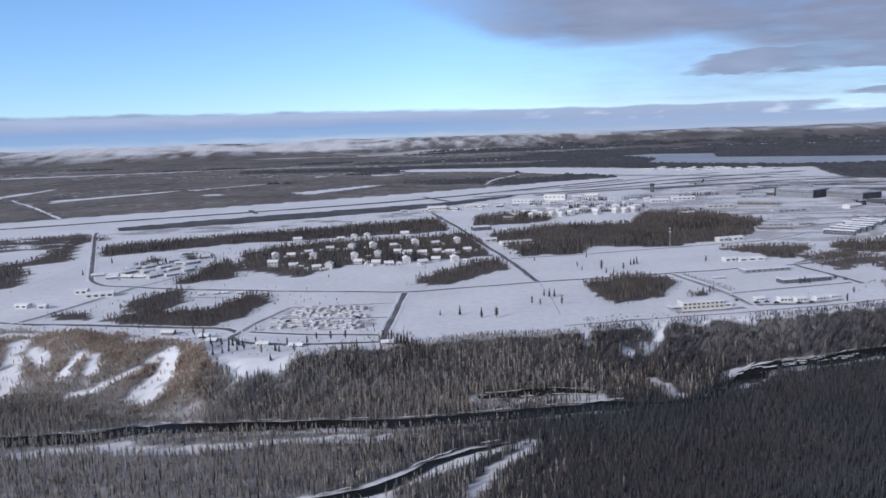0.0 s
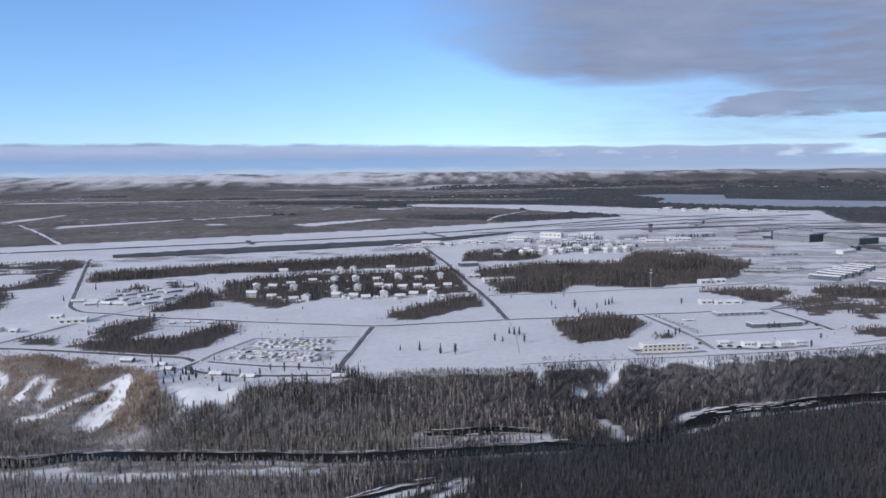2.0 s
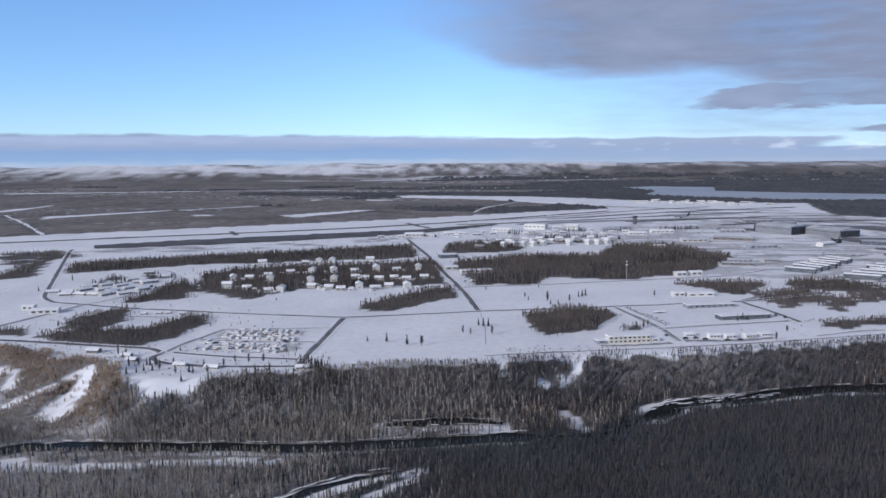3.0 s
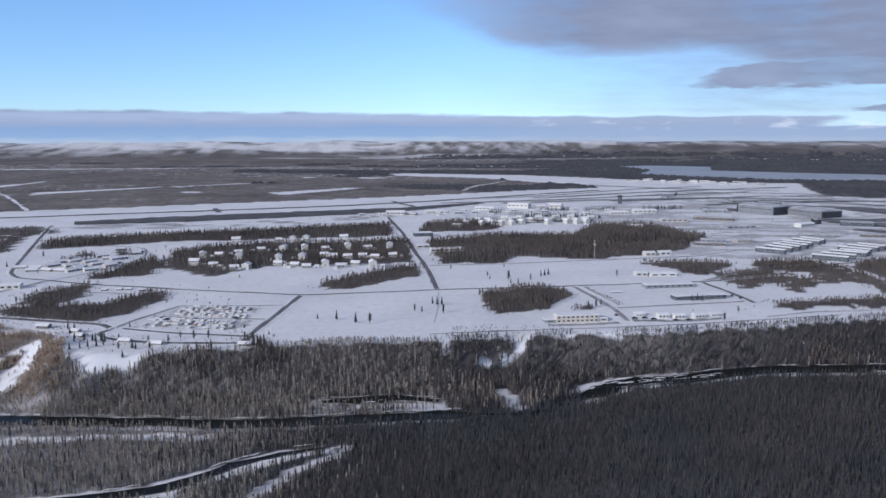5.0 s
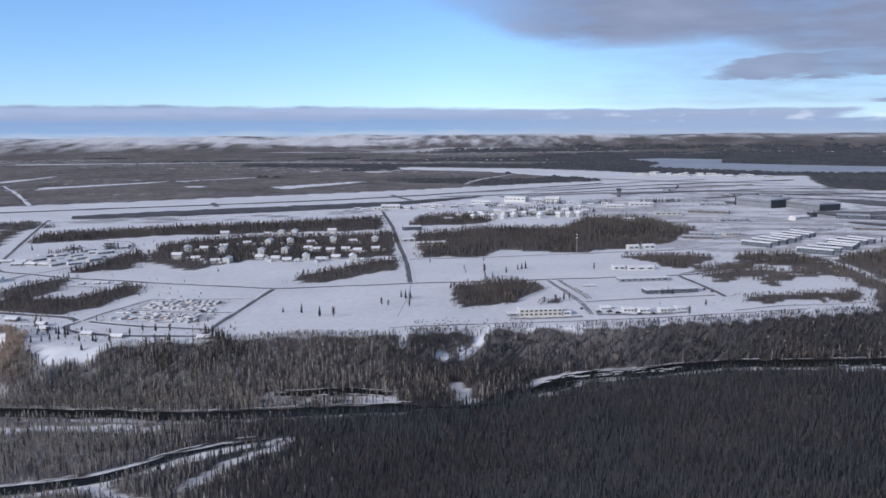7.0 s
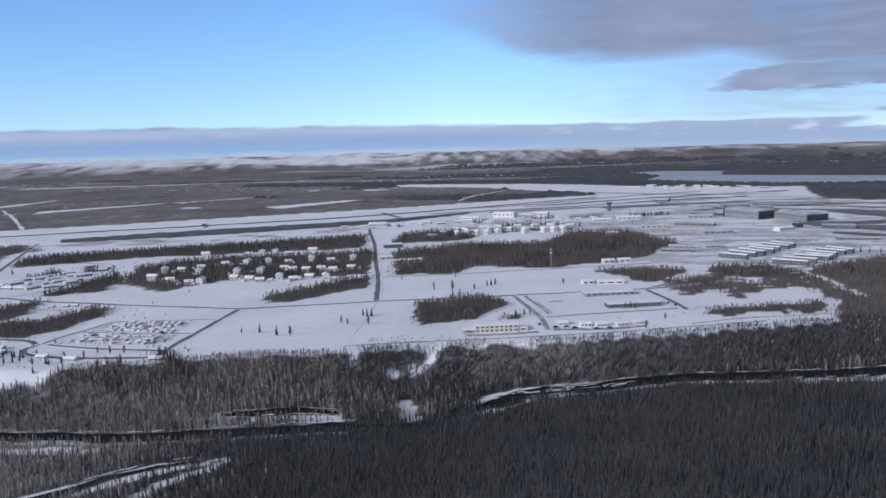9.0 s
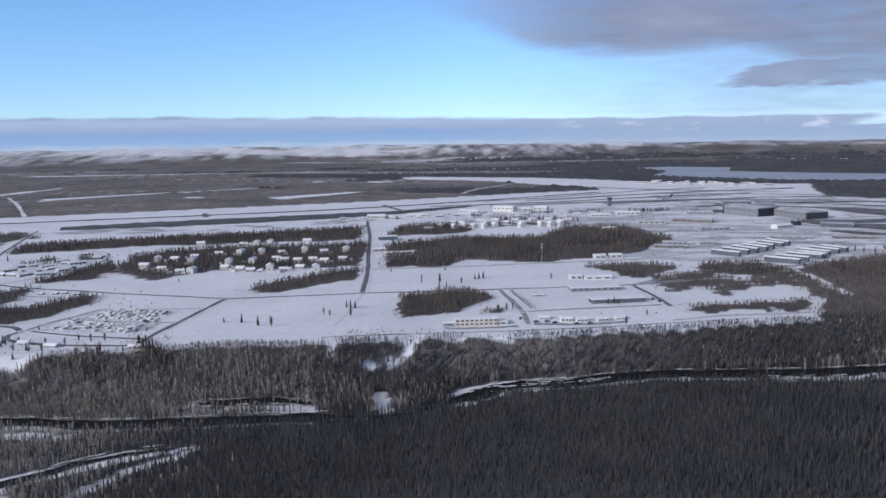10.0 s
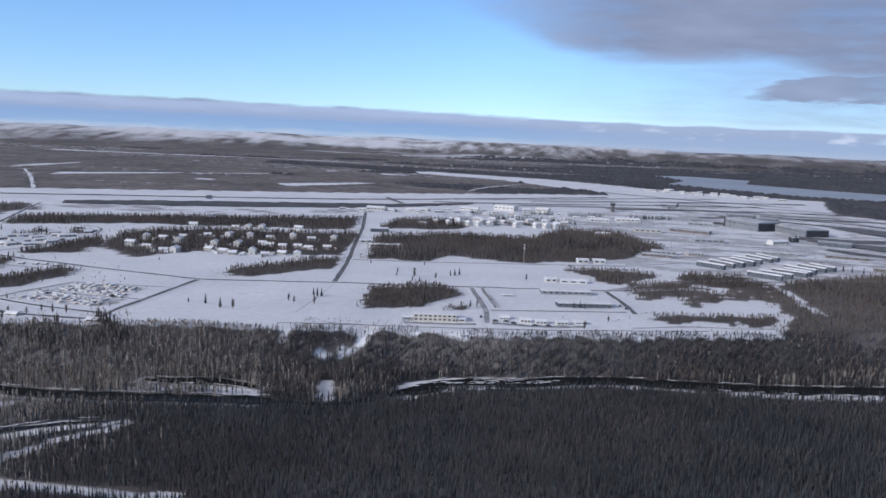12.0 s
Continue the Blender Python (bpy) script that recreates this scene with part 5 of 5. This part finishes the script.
for a, b, d, h, m, lab in [
        ((185, 1505), (222, 1492), 24, 11, white_siding, "large white hangar hall at the apron"), ((238, 1500), (254, 1502), 12, 5, white_siding, "white airfield building under fresh snow"),
        ((261, 1510), (284, 1502), 14, 8, white_siding, "white gabled hall at the apron"), ((125, 1472), (158, 1462), 14, 5, white_siding, "low white airfield building in snow"),
        ((-27, 1378), (4, 1380), 14, 6, white_siding, "white building at the end of the straight road"), ((10, 1375), (26, 1378), 10, 4, brick_brown, "dark low airfield building"),
        ((40, 1400), (70, 1405), 12, 5, white_siding, "white airfield building under fresh snow"), ((88, 1400), (104, 1402), 10, 5, tan_siding, "low tan airfield building"),
        ((88, 1216), (101, 1206), 8, 4, tan_siding, "tan house at the wood's edge"), ((320, 1452), (352, 1456), 16, 7, grey_siding, "low grey airfield hall"),
        ((355, 1390), (385, 1392), 12, 5, white_siding, "low white hall with snowy roof"), ((472, 1310), (528, 1285), 16, 6, brick_brown, "long brown barrack building"),
        ((415, 1278), (456, 1280), 14, 5, tan_siding, "low tan building with snowy roof"), ((489, 1188), (532, 1194), 14, 5, grey_siding, "low grey building with snowy roof"),
        ((601, 1204), (627, 1220), 12, 6, white_siding, "white building near the hangars"), ((640, 1252), (652, 1256), 8, 8, dark_steel, "dark tank house near the hangars"),
        ((624, 1596), (676, 1597), 20, 9, cladding, "long grey hall behind the hangars"), ((669, 1556), (706, 1557), 18, 8, cladding, "grey hall behind the hangars"),
        ((670, 1230), (712, 1215), 20, 7, blue_siding, "blue-grey hall beside the apron"), ((661, 1000), (690, 992), 12, 5, brick_brown, "low dark building by the field road"),
        ((395, 1016), (432, 1010), 12, 4, brick_brown, "low brown building behind a snowfield"), ((410, 1042), (440, 1038), 10, 4.5, grey_siding, "low grey building behind a snowfield"),
        ((455, 1040), (475, 1044), 12, 4, tan_siding, "low tan building behind a snowfield"), ((560, 1105), (610, 1095), 10, 3, grey_siding, "low long building under snow"),
        ((640, 1100), (690, 1090), 12, 4, brick_brown, "low long building under snow"), ((350, 1200), (372, 1204), 9, 4, white_siding, "small white airfield building"),
        ((520, 1420), (560, 1416), 14, 6, grey_siding, "grey airfield hall under snow"), ((400, 1420), (440, 1424), 12, 5, white_siding, "low white airfield building in snow")]:
    hall("airfield_building", a, b, d, h, m, lab, "building", "airfield buildings", roof="flat" if d > 15 or m is brick_brown else "gable", bays=5, roof_mat=roof_snow if m is white_siding else thin_snow_roof, rise=d * 0.16)
# small buildings crowded round the airfield's south side
for i in range(26):
    x = -70 + 17.5 * i + rng.uniform(-6, 6)
    y = 1372 + 0.16 * x + rng.uniform(-26, 70) * (0.35 if x < 90 else 1.0)
    hall("airfield_shed", (x, y), (x + rng.uniform(6, 13), y + rng.uniform(-2, 3)), rng.uniform(6, 9), rng.uniform(2.8, 4.6), rng.choice((white_siding, white_siding, grey_siding, tan_siding)), "small pale building with snowy roof near the apron", "building", "small airfield buildings", roof="gable", bays=2, rise=1.0)
# far cluster of halls beyond the field
for i in range(22):
    x = 545 + i * 15 + rng.uniform(-4, 4)
    y = 2325 - i * 7.5 + rng.uniform(-70, 60)
    hall("far_hall", (x, y), (x + rng.uniform(9, 26), y - 4), 12, rng.uniform(3.5, 7), rng.choice((white_siding, white_siding, grey_siding, tan_siding)), "pale hall in the far cluster beyond the airfield", "building", "far halls", bays=3)

# barrack rows
BARRACKS = [((451, 964), (477, 941)), ((469, 984), (491, 958)), ((484, 1000), (505, 971)), ((500, 1012), (520, 985)),
            ((506, 1030), (533, 1003)), ((526, 1046), (549, 1018)), ((542, 1060), (560, 1032)),
            ((495, 910), (525, 888)), ((512, 925), (540, 904)), ((529, 942), (560, 921)), ((545, 952), (568, 932)),
            ((552, 975), (578, 948)), ((571, 990), (594, 964)), ((588, 1002), (608, 976))]
for a, b in BARRACKS:
    hall("barrack", a, b, 4.6, 6.4, blue_siding, "long grey-blue barrack with snow-covered roof", "building", "rows of barracks", roof="gable", bays=8, rise=0.8)


def hangar(corner, left, right, h, label):
    """A wide hangar; corner, left and right are plan points of its near corner and the ends of its two walls."""
    c, a, b = Vector(corner), Vector(left), Vector(right)
    u = (c - a)
    w, turn = u.length, math.degrees(math.atan2(u.y, u.x))
    d = (b - c).length
    nrm = Vector((-u.y, u.x)) / w
    mid = (a + c) / 2 + nrm * d / 2
    t = thing("hangar", label, "hangar", "hangars at the apron", (mid.x, mid.y, 0), turn)
    part("wall", boxm(-w / 2, w / 2, -d / 2, d / 2, -0.6, h), cladding, t)
    bm = bmesh.new()
    k = 12
    prev = None
    for i in range(k + 1):
        y = -d / 2 - 0.6 + (d + 1.2) * i / k
        z = h + 0.4 + 2.4 * math.sin(math.pi * i / k)
        cur = [bm.verts.new((-w / 2 - 0.6, y, z)), bm.verts.new((w / 2 + 0.6, y, z)), bm.verts.new((w / 2 + 0.6, y, h)), bm.verts.new((-w / 2 - 0.6, y, h))]
        if prev:
            for q in range(4):
                bm.faces.new((prev[q], prev[(q + 1) % 4], cur[(q + 1) % 4], cur[q]))
        else:
            bm.faces.new(cur)
        prev = cur
    bm.faces.new(prev[::-1])
    bmesh.ops.recalc_face_normals(bm, faces=bm.faces)
    part("roof", bm, thin_snow_roof, t, "low arched metal roof under thin snow")
    leaves = 6
    for i in range(leaves):
        y0 = -d / 2 + 2 + (d - 4) * i / leaves
        part("door_leaf", boxm(w / 2 + 0.05, w / 2 + 0.5 + 0.25 * (i % 2), y0 + 0.15, y0 + (d - 4) / leaves - 0.15, 0, h - 1.2), dark_steel, t, "dark sliding door leaf")
    part("door_tower", boxm(-w / 2 - 3, -w / 2 - 0.05, -d / 2 - 0.5, -d / 2 + 6, 0, h + 1), dark_steel, t, "dark door pocket at the corner")
    for i in range(9):
        x = -w / 2 + w * (i + 0.5) / 9
        part("buttress", boxm(x - 0.4, x + 0.4, -d / 2 - 0.5, -d / 2 - 0.02, 0, h - 0.4), cladding, t)
    part("window_band", boxm(-w / 2 + 2, w / 2 - 2, -d / 2 - 0.25, -d / 2 - 0.03, h * 0.66, h * 0.72), pane_mat, t)
    return t


hangar((622, 1374), (583, 1431), (658, 1408), 14, "large grey metal hangar with snowy arched roof")
hangar((684, 1332), (654, 1400), (717, 1363), 11, "large grey metal hangar with dark sliding doors")


def control_tower(x, y):
    t = thing("control_tower", "slim grey airfield control tower with glazed cab", "control tower", "", (x, y, 0))
    bm = boxm(-3.4, 3.4, -3.4, 3.4, -0.6, 11.5)
    bmesh.ops.bevel(bm, geom=[e for e in bm.edges if abs(e.verts[0].co.z - e.verts[1].co.z) > 1], offset=1.2, segments=1, affect="EDGES")
    part("shaft", bm, tar, t)
    bm = bmesh.new()
    bmesh.ops.create_cone(bm, segments=8, radius1=4.2, radius2=5.2, depth=4, cap_ends=True, matrix=Matrix.Translation((0, 0, 13.4)))
    cab = part("cab", bm, pane_mat, t, "dark glazed cab")
    bm = bmesh.new()
    bmesh.ops.create_cone(bm, segments=8, radius1=5.6, radius2=5.0, depth=1, cap_ends=True, matrix=Matrix.Translation((0, 0, 15.9)))
    part("roof", bm, tar, cab)
    part("balcony", boxm(-4.4, 4.4, -4.4, 4.4, 11.4, 11.85), concrete, t)
    part("mast", boxm(-0.12, 0.12, -0.12, 0.12, 16.3, 20), dark_steel, t)
    return t


control_tower(408, 1596)


def parked_aircraft(x, y, turn):
    t = thing("parked_aircraft", "dark airliner-sized aircraft parked on the apron", "aircraft", "", (x, y, 0.6), turn)
    bm = bmesh.new()
    bmesh.ops.create_uvsphere(bm, u_segments=16, v_segments=10, radius=1, matrix=Matrix.Translation((0, 0, 3)) @ Matrix.Diagonal((17, 1.9, 1.9, 1)))
    part("fuselage", bm, grey_siding, t)
    for s in (-1, 1):
        bm = bmesh.new()
        a = [bm.verts.new(q) for q in ((3, s * 1.5, 2.6), (-3, s * 1.5, 2.6), (-6, s * 16, 3.2), (-4, s * 16, 3.2))]
        f = bm.faces.new(a)
        ext = bmesh.ops.extrude_face_region(bm, geom=[f])
        bmesh.ops.translate(bm, vec=(0, 0, 0.35), verts=[v for v in ext["geom"] if isinstance(v, bmesh.types.BMVert)])
        bmesh.ops.recalc_face_normals(bm, faces=bm.faces)
        part("wing", bm, grey_siding, t)
        part("landing_gear", boxm(-1, 1, s * 2.5 - 0.4, s * 2.5 + 0.4, -0.6, 2.6), dark_steel, t)
    part("landing_gear", boxm(11, 12, -0.3, 0.3, -0.6, 2.0), dark_steel, t)
    bm = bmesh.new()
    a = [bm.verts.new(q) for q in ((-12, -0.2, 4), (-17, -0.2, 4), (-19, -0.2, 11), (-16, -0.2, 11))]
    f = bm.faces.new(a)
    ext = bmesh.ops.extrude_face_region(bm, geom=[f])
    bmesh.ops.translate(bm, vec=(0, 0.4, 0), verts=[v for v in ext["geom"] if isinstance(v, bmesh.types.BMVert)])
    bmesh.ops.recalc_face_normals(bm, faces=bm.faces)
    part("tail_fin", bm, dark_steel, t)
    return t


parked_aircraft(536, 1738, 180)


def lattice_mast(x, y, h):
    t = thing("signal_mast", "pale slim mast standing at the wood's edge", "mast", "", (x, y, 0))
    bm = bmesh.new()
    bmesh.ops.create_cone(bm, segments=8, radius1=0.4, radius2=0.22, depth=h, cap_ends=True, matrix=Matrix.Translation((0, 0, h / 2 - 0.3)))
    part("shaft", bm, concrete, t)
    part("platform", boxm(-1.2, 1.2, -0.9, 0.9, h * 0.78, h * 0.84), white_siding, t)
    part("lamp_head", boxm(-0.7, 0.7, -0.5, 0.5, h - 0.4, h + 0.5), white_siding, t)
    return t


lattice_mast(253, 908, 20)


def car(x, y, turn, mat, label):
    t = thing("parked_car", label, "car", "parked cars", (x, y, 0.1), turn)
    bm = boxm(-2.2, 2.2, -0.9, 0.9, 0.35, 0.95)
    bmesh.ops.bevel(bm, geom=bm.edges[:], offset=0.12, segments=2, affect="EDGES")
    part("body", bm, mat, t)
    bm = boxm(-1.3, 1.0, -0.8, 0.8, 0.94, 1.5)
    bmesh.ops.bevel(bm, geom=bm.edges[:], offset=0.2, segments=2, affect="EDGES")
    part("cabin", bm, pane_mat, t)
    for wx in (-1.35, 1.35):
        for wy in (-0.85, 0.85):
            bm = bmesh.new()
            bmesh.ops.create_cone(bm, segments=12, radius1=0.34, radius2=0.34, depth=0.24, cap_ends=True, matrix=Matrix.Translation((wx, wy, 0.3)) @ Matrix.Rotation(math.pi / 2, 4, "X"))
            part("wheel", bm, tar, t)
    return t


c0 = car(238, 612, 10, paint_dark, "dark parked car on the snowy yard")
for x, y, a in ((246, 613, 20), (252, 609, 5), (226, 622, 95), (268, 606, 12), (278, 607, 10), (340, 700, 80), (344, 690, 85), (-120, 600, 30), (-104, 584, 70), (-92, 618, 15), (-80, 590, 95), (-72, 632, 40), (-108, 637, 10), (-84, 640, 15), (-68, 606, 5), (-98, 600, 60), (-70, 580, 20)):
    copy_thing(c0, pose(x, y, 0.1, 0, 0, a))

# ---- clouds: a distant bank over the hills and a grey sheet in the west ----
cm = bpy.data.materials.new("cloud_backdrop")
cm.use_nodes = True
n, l = cm.node_tree.nodes, cm.node_tree.links
n.clear()


def math_node(op, a, b=None, c=None, clamp=False):
    m = n.new("ShaderNodeMath")
    m.operation, m.use_clamp = op, clamp
    for i, q in enumerate((a, b, c)):
        if q is None:
            continue
        if isinstance(q, (int, float)):
            m.inputs[i].default_value = q
        else:
            l.new(q, m.inputs[i])
    return m.outputs[0]


def fade(v, lo, hi):
    r = n.new("ShaderNodeMapRange")
    r.interpolation_type = "SMOOTHSTEP"
    r.inputs["From Min"].default_value, r.inputs["From Max"].default_value = lo, hi
    if lo > hi:
        r.inputs["From Min"].default_value, r.inputs["From Max"].default_value = hi, lo
        r.inputs["To Min"].default_value, r.inputs["To Max"].default_value = 1, 0
    l.new(v, r.inputs["Value"])
    return r.outputs[0]


uv = n.new("ShaderNodeAttribute")
uv.attribute_name = "bearing"
sep = n.new("ShaderNodeSeparateXYZ")
l.new(uv.outputs["Vector"], sep.inputs[0])
AZ, EL = sep.outputs[0], sep.outputs[1]


def cloud_noise(sx, sy, detail=5, shift=0.0):
    comb = n.new("ShaderNodeCombineXYZ")
    l.new(math_node("MULTIPLY", AZ, sx), comb.inputs[0])
    l.new(math_node("MULTIPLY", EL, sy), comb.inputs[1])
    comb.inputs[2].default_value = shift
    t = n.new("ShaderNodeTexNoise")
    t.inputs["Scale"].default_value, t.inputs["Detail"].default_value = 1.0, detail
    l.new(comb.outputs[0], t.inputs["Vector"])
    return math_node("SUBTRACT", t.outputs["Fac"], 0.5)


soft = cloud_noise(0.12, 0.45, 5)
wisps = cloud_noise(0.35, 2.2, 5, 3.0)
# bank over the hills
edge_el = math_node("MULTIPLY_ADD", fade(AZ, 10.0, -22.0), -0.34, math_node("MULTIPLY_ADD", wisps, 0.5, EL))
bank = math_node("MULTIPLY", fade(edge_el, 1.02, 0.74), fade(math_node("MULTIPLY_ADD", wisps, 5.0, AZ), 26.0, 22.0))
low_bank = fade(math_node("MULTIPLY_ADD", wisps, 0.4, EL), 0.45, 0.1)
bank = math_node("MAXIMUM", bank, low_bank)
# grey sheet: its lower edge falls from the zenith towards the right
line = math_node("MULTIPLY_ADD", fade(AZ, -8.0, 6.5), -3.8, 8.7)
line = math_node("MULTIPLY_ADD", fade(AZ, 13.0, 24.0), -1.5, line)
sheet = fade(math_node("SUBTRACT", math_node("MULTIPLY_ADD", soft, 2.6, EL), line), -0.9, 1.1)
sheet = math_node("MULTIPLY", sheet, fade(math_node("MULTIPLY_ADD", soft, 8.0, AZ), -8.0, 8.0))
# lobe below it
lobe_top = math_node("MULTIPLY_ADD", fade(AZ, 13.0, 20.0), 1.3, 3.2)
lobe = math_node("MULTIPLY", fade(math_node("MULTIPLY_ADD", wisps, 1.1, EL), 2.35, 2.8), fade(math_node("SUBTRACT", math_node("MULTIPLY_ADD", wisps, 1.2, EL), lobe_top), 0.3, -0.3))
lobe = math_node("MULTIPLY", lobe, fade(math_node("MULTIPLY_ADD", wisps, 4.0, AZ), 12.5, 16.5))
small = math_node("MULTIPLY", fade(math_node("ABSOLUTE", math_node("ADD", math_node("MULTIPLY_ADD", wisps, 0.7, EL), -1.25)), 0.3, 0.1), fade(AZ, 22.5, 25.5))
upper = math_node("MAXIMUM", math_node("MAXIMUM", sheet, math_node("MULTIPLY", lobe, 0.95)), math_node("MULTIPLY", small, 0.95))
upper = math_node("MULTIPLY", upper, math_node("MULTIPLY_ADD", math_node("MULTIPLY_ADD", wisps, 0.4, soft), 0.7, 0.98, True))
veil = math_node("MULTIPLY", fade(math_node("MULTIPLY_ADD", soft, 12.0, AZ), -4.0, 20.0), math_node("MULTIPLY_ADD", wisps, 0.4, 0.56))
upper = math_node("MAXIMUM", upper, veil)
alpha = math_node("MAXIMUM", upper, math_node("MULTIPLY", bank, 0.97))
# colours
shade = ramp(n, [(0.0, (0.36, 0.44, 0.54)), (0.16, (0.24, 0.36, 0.53)), (0.55, (0.22, 0.325, 0.505)), (0.8, (0.28, 0.345, 0.475)), (1.0, (0.33, 0.40, 0.53))])
l.new(math_node("MULTIPLY_ADD", wisps, 0.35, fade(EL, -0.9, 1.0)), shade.inputs[0])
grey = ramp(n, [(0.25, (0.165, 0.188, 0.262)), (0.75, (0.27, 0.315, 0.415))])
l.new(math_node("ADD", soft, 0.5), grey.inputs[0])
# pale puffs on the eastern end of the bank
puffs = math_node("MULTIPLY", fade(cloud_noise(0.5, 2.0, 6, 8.0), 0.0, 0.2), math_node("MULTIPLY", fade(AZ, 1.0, 9.0), fade(math_node("ABSOLUTE", math_node("ADD", EL, -0.35)), 0.5, 0.15)))
dull = n.new("ShaderNodeMix")
dull.data_type = "RGBA"
l.new(math_node("MULTIPLY", fade(AZ, -6.0, 10.0), 0.6), dull.inputs["Factor"])
l.new(shade.outputs[0], dull.inputs["A"])
dull.inputs["B"].default_value = (0.3, 0.355, 0.46, 1)
pmix = n.new("ShaderNodeMix")
pmix.data_type = "RGBA"
l.new(math_node("MULTIPLY", puffs, 0.75), pmix.inputs["Factor"])
l.new(dull.outputs["Result"], pmix.inputs["A"])
pmix.inputs["B"].default_value = (0.52, 0.57, 0.66, 1)
cmix = n.new("ShaderNodeMix")
cmix.data_type = "RGBA"
l.new(fade(EL, 1.0, 1.3), cmix.inputs["Factor"])
l.new(pmix.outputs["Result"], cmix.inputs["A"])
l.new(grey.outputs[0], cmix.inputs["B"])
em, tr, mx, out = n.new("ShaderNodeEmission"), n.new("ShaderNodeBsdfTransparent"), n.new("ShaderNodeMixShader"), n.new("ShaderNodeOutputMaterial")
em.inputs["Strength"].default_value = 1.0
l.new(cmix.outputs["Result"], em.inputs["Color"])
l.new(alpha, mx.inputs[0])
l.new(tr.outputs[0], mx.inputs[1])
l.new(em.outputs[0], mx.inputs[2])
l.new(mx.outputs[0], out.inputs[0])
azs, els = np.linspace(-50, 46, 97), np.linspace(-2.2, 16, 40)
A_, E_ = np.meshgrid(azs, els)
R_ = 4780.0
bx = 130 + R_ * np.sin(np.radians(A_))
by = R_ * np.cos(np.radians(A_))
bz = 143.6 + R_ * np.tan(np.radians(E_))
ids = np.arange(A_.size).reshape(A_.shape)
bq = np.stack([ids[:-1, :-1], ids[:-1, 1:], ids[1:, 1:], ids[1:, :-1]], -1).reshape(-1, 4)
cloud = raw_object("backdrop", np.stack([bx, by, bz], -1).reshape(-1, 3), bq, [cm])
ba = cloud.data.attributes.new("bearing", "FLOAT_VECTOR", "POINT")
ba.data.foreach_set("vector", np.stack([A_, E_, 0 * A_], -1).astype(np.float32).ravel())
tagged(cloud, "grey and mauve winter clouds above the far hills", "clouds", kind="structure")
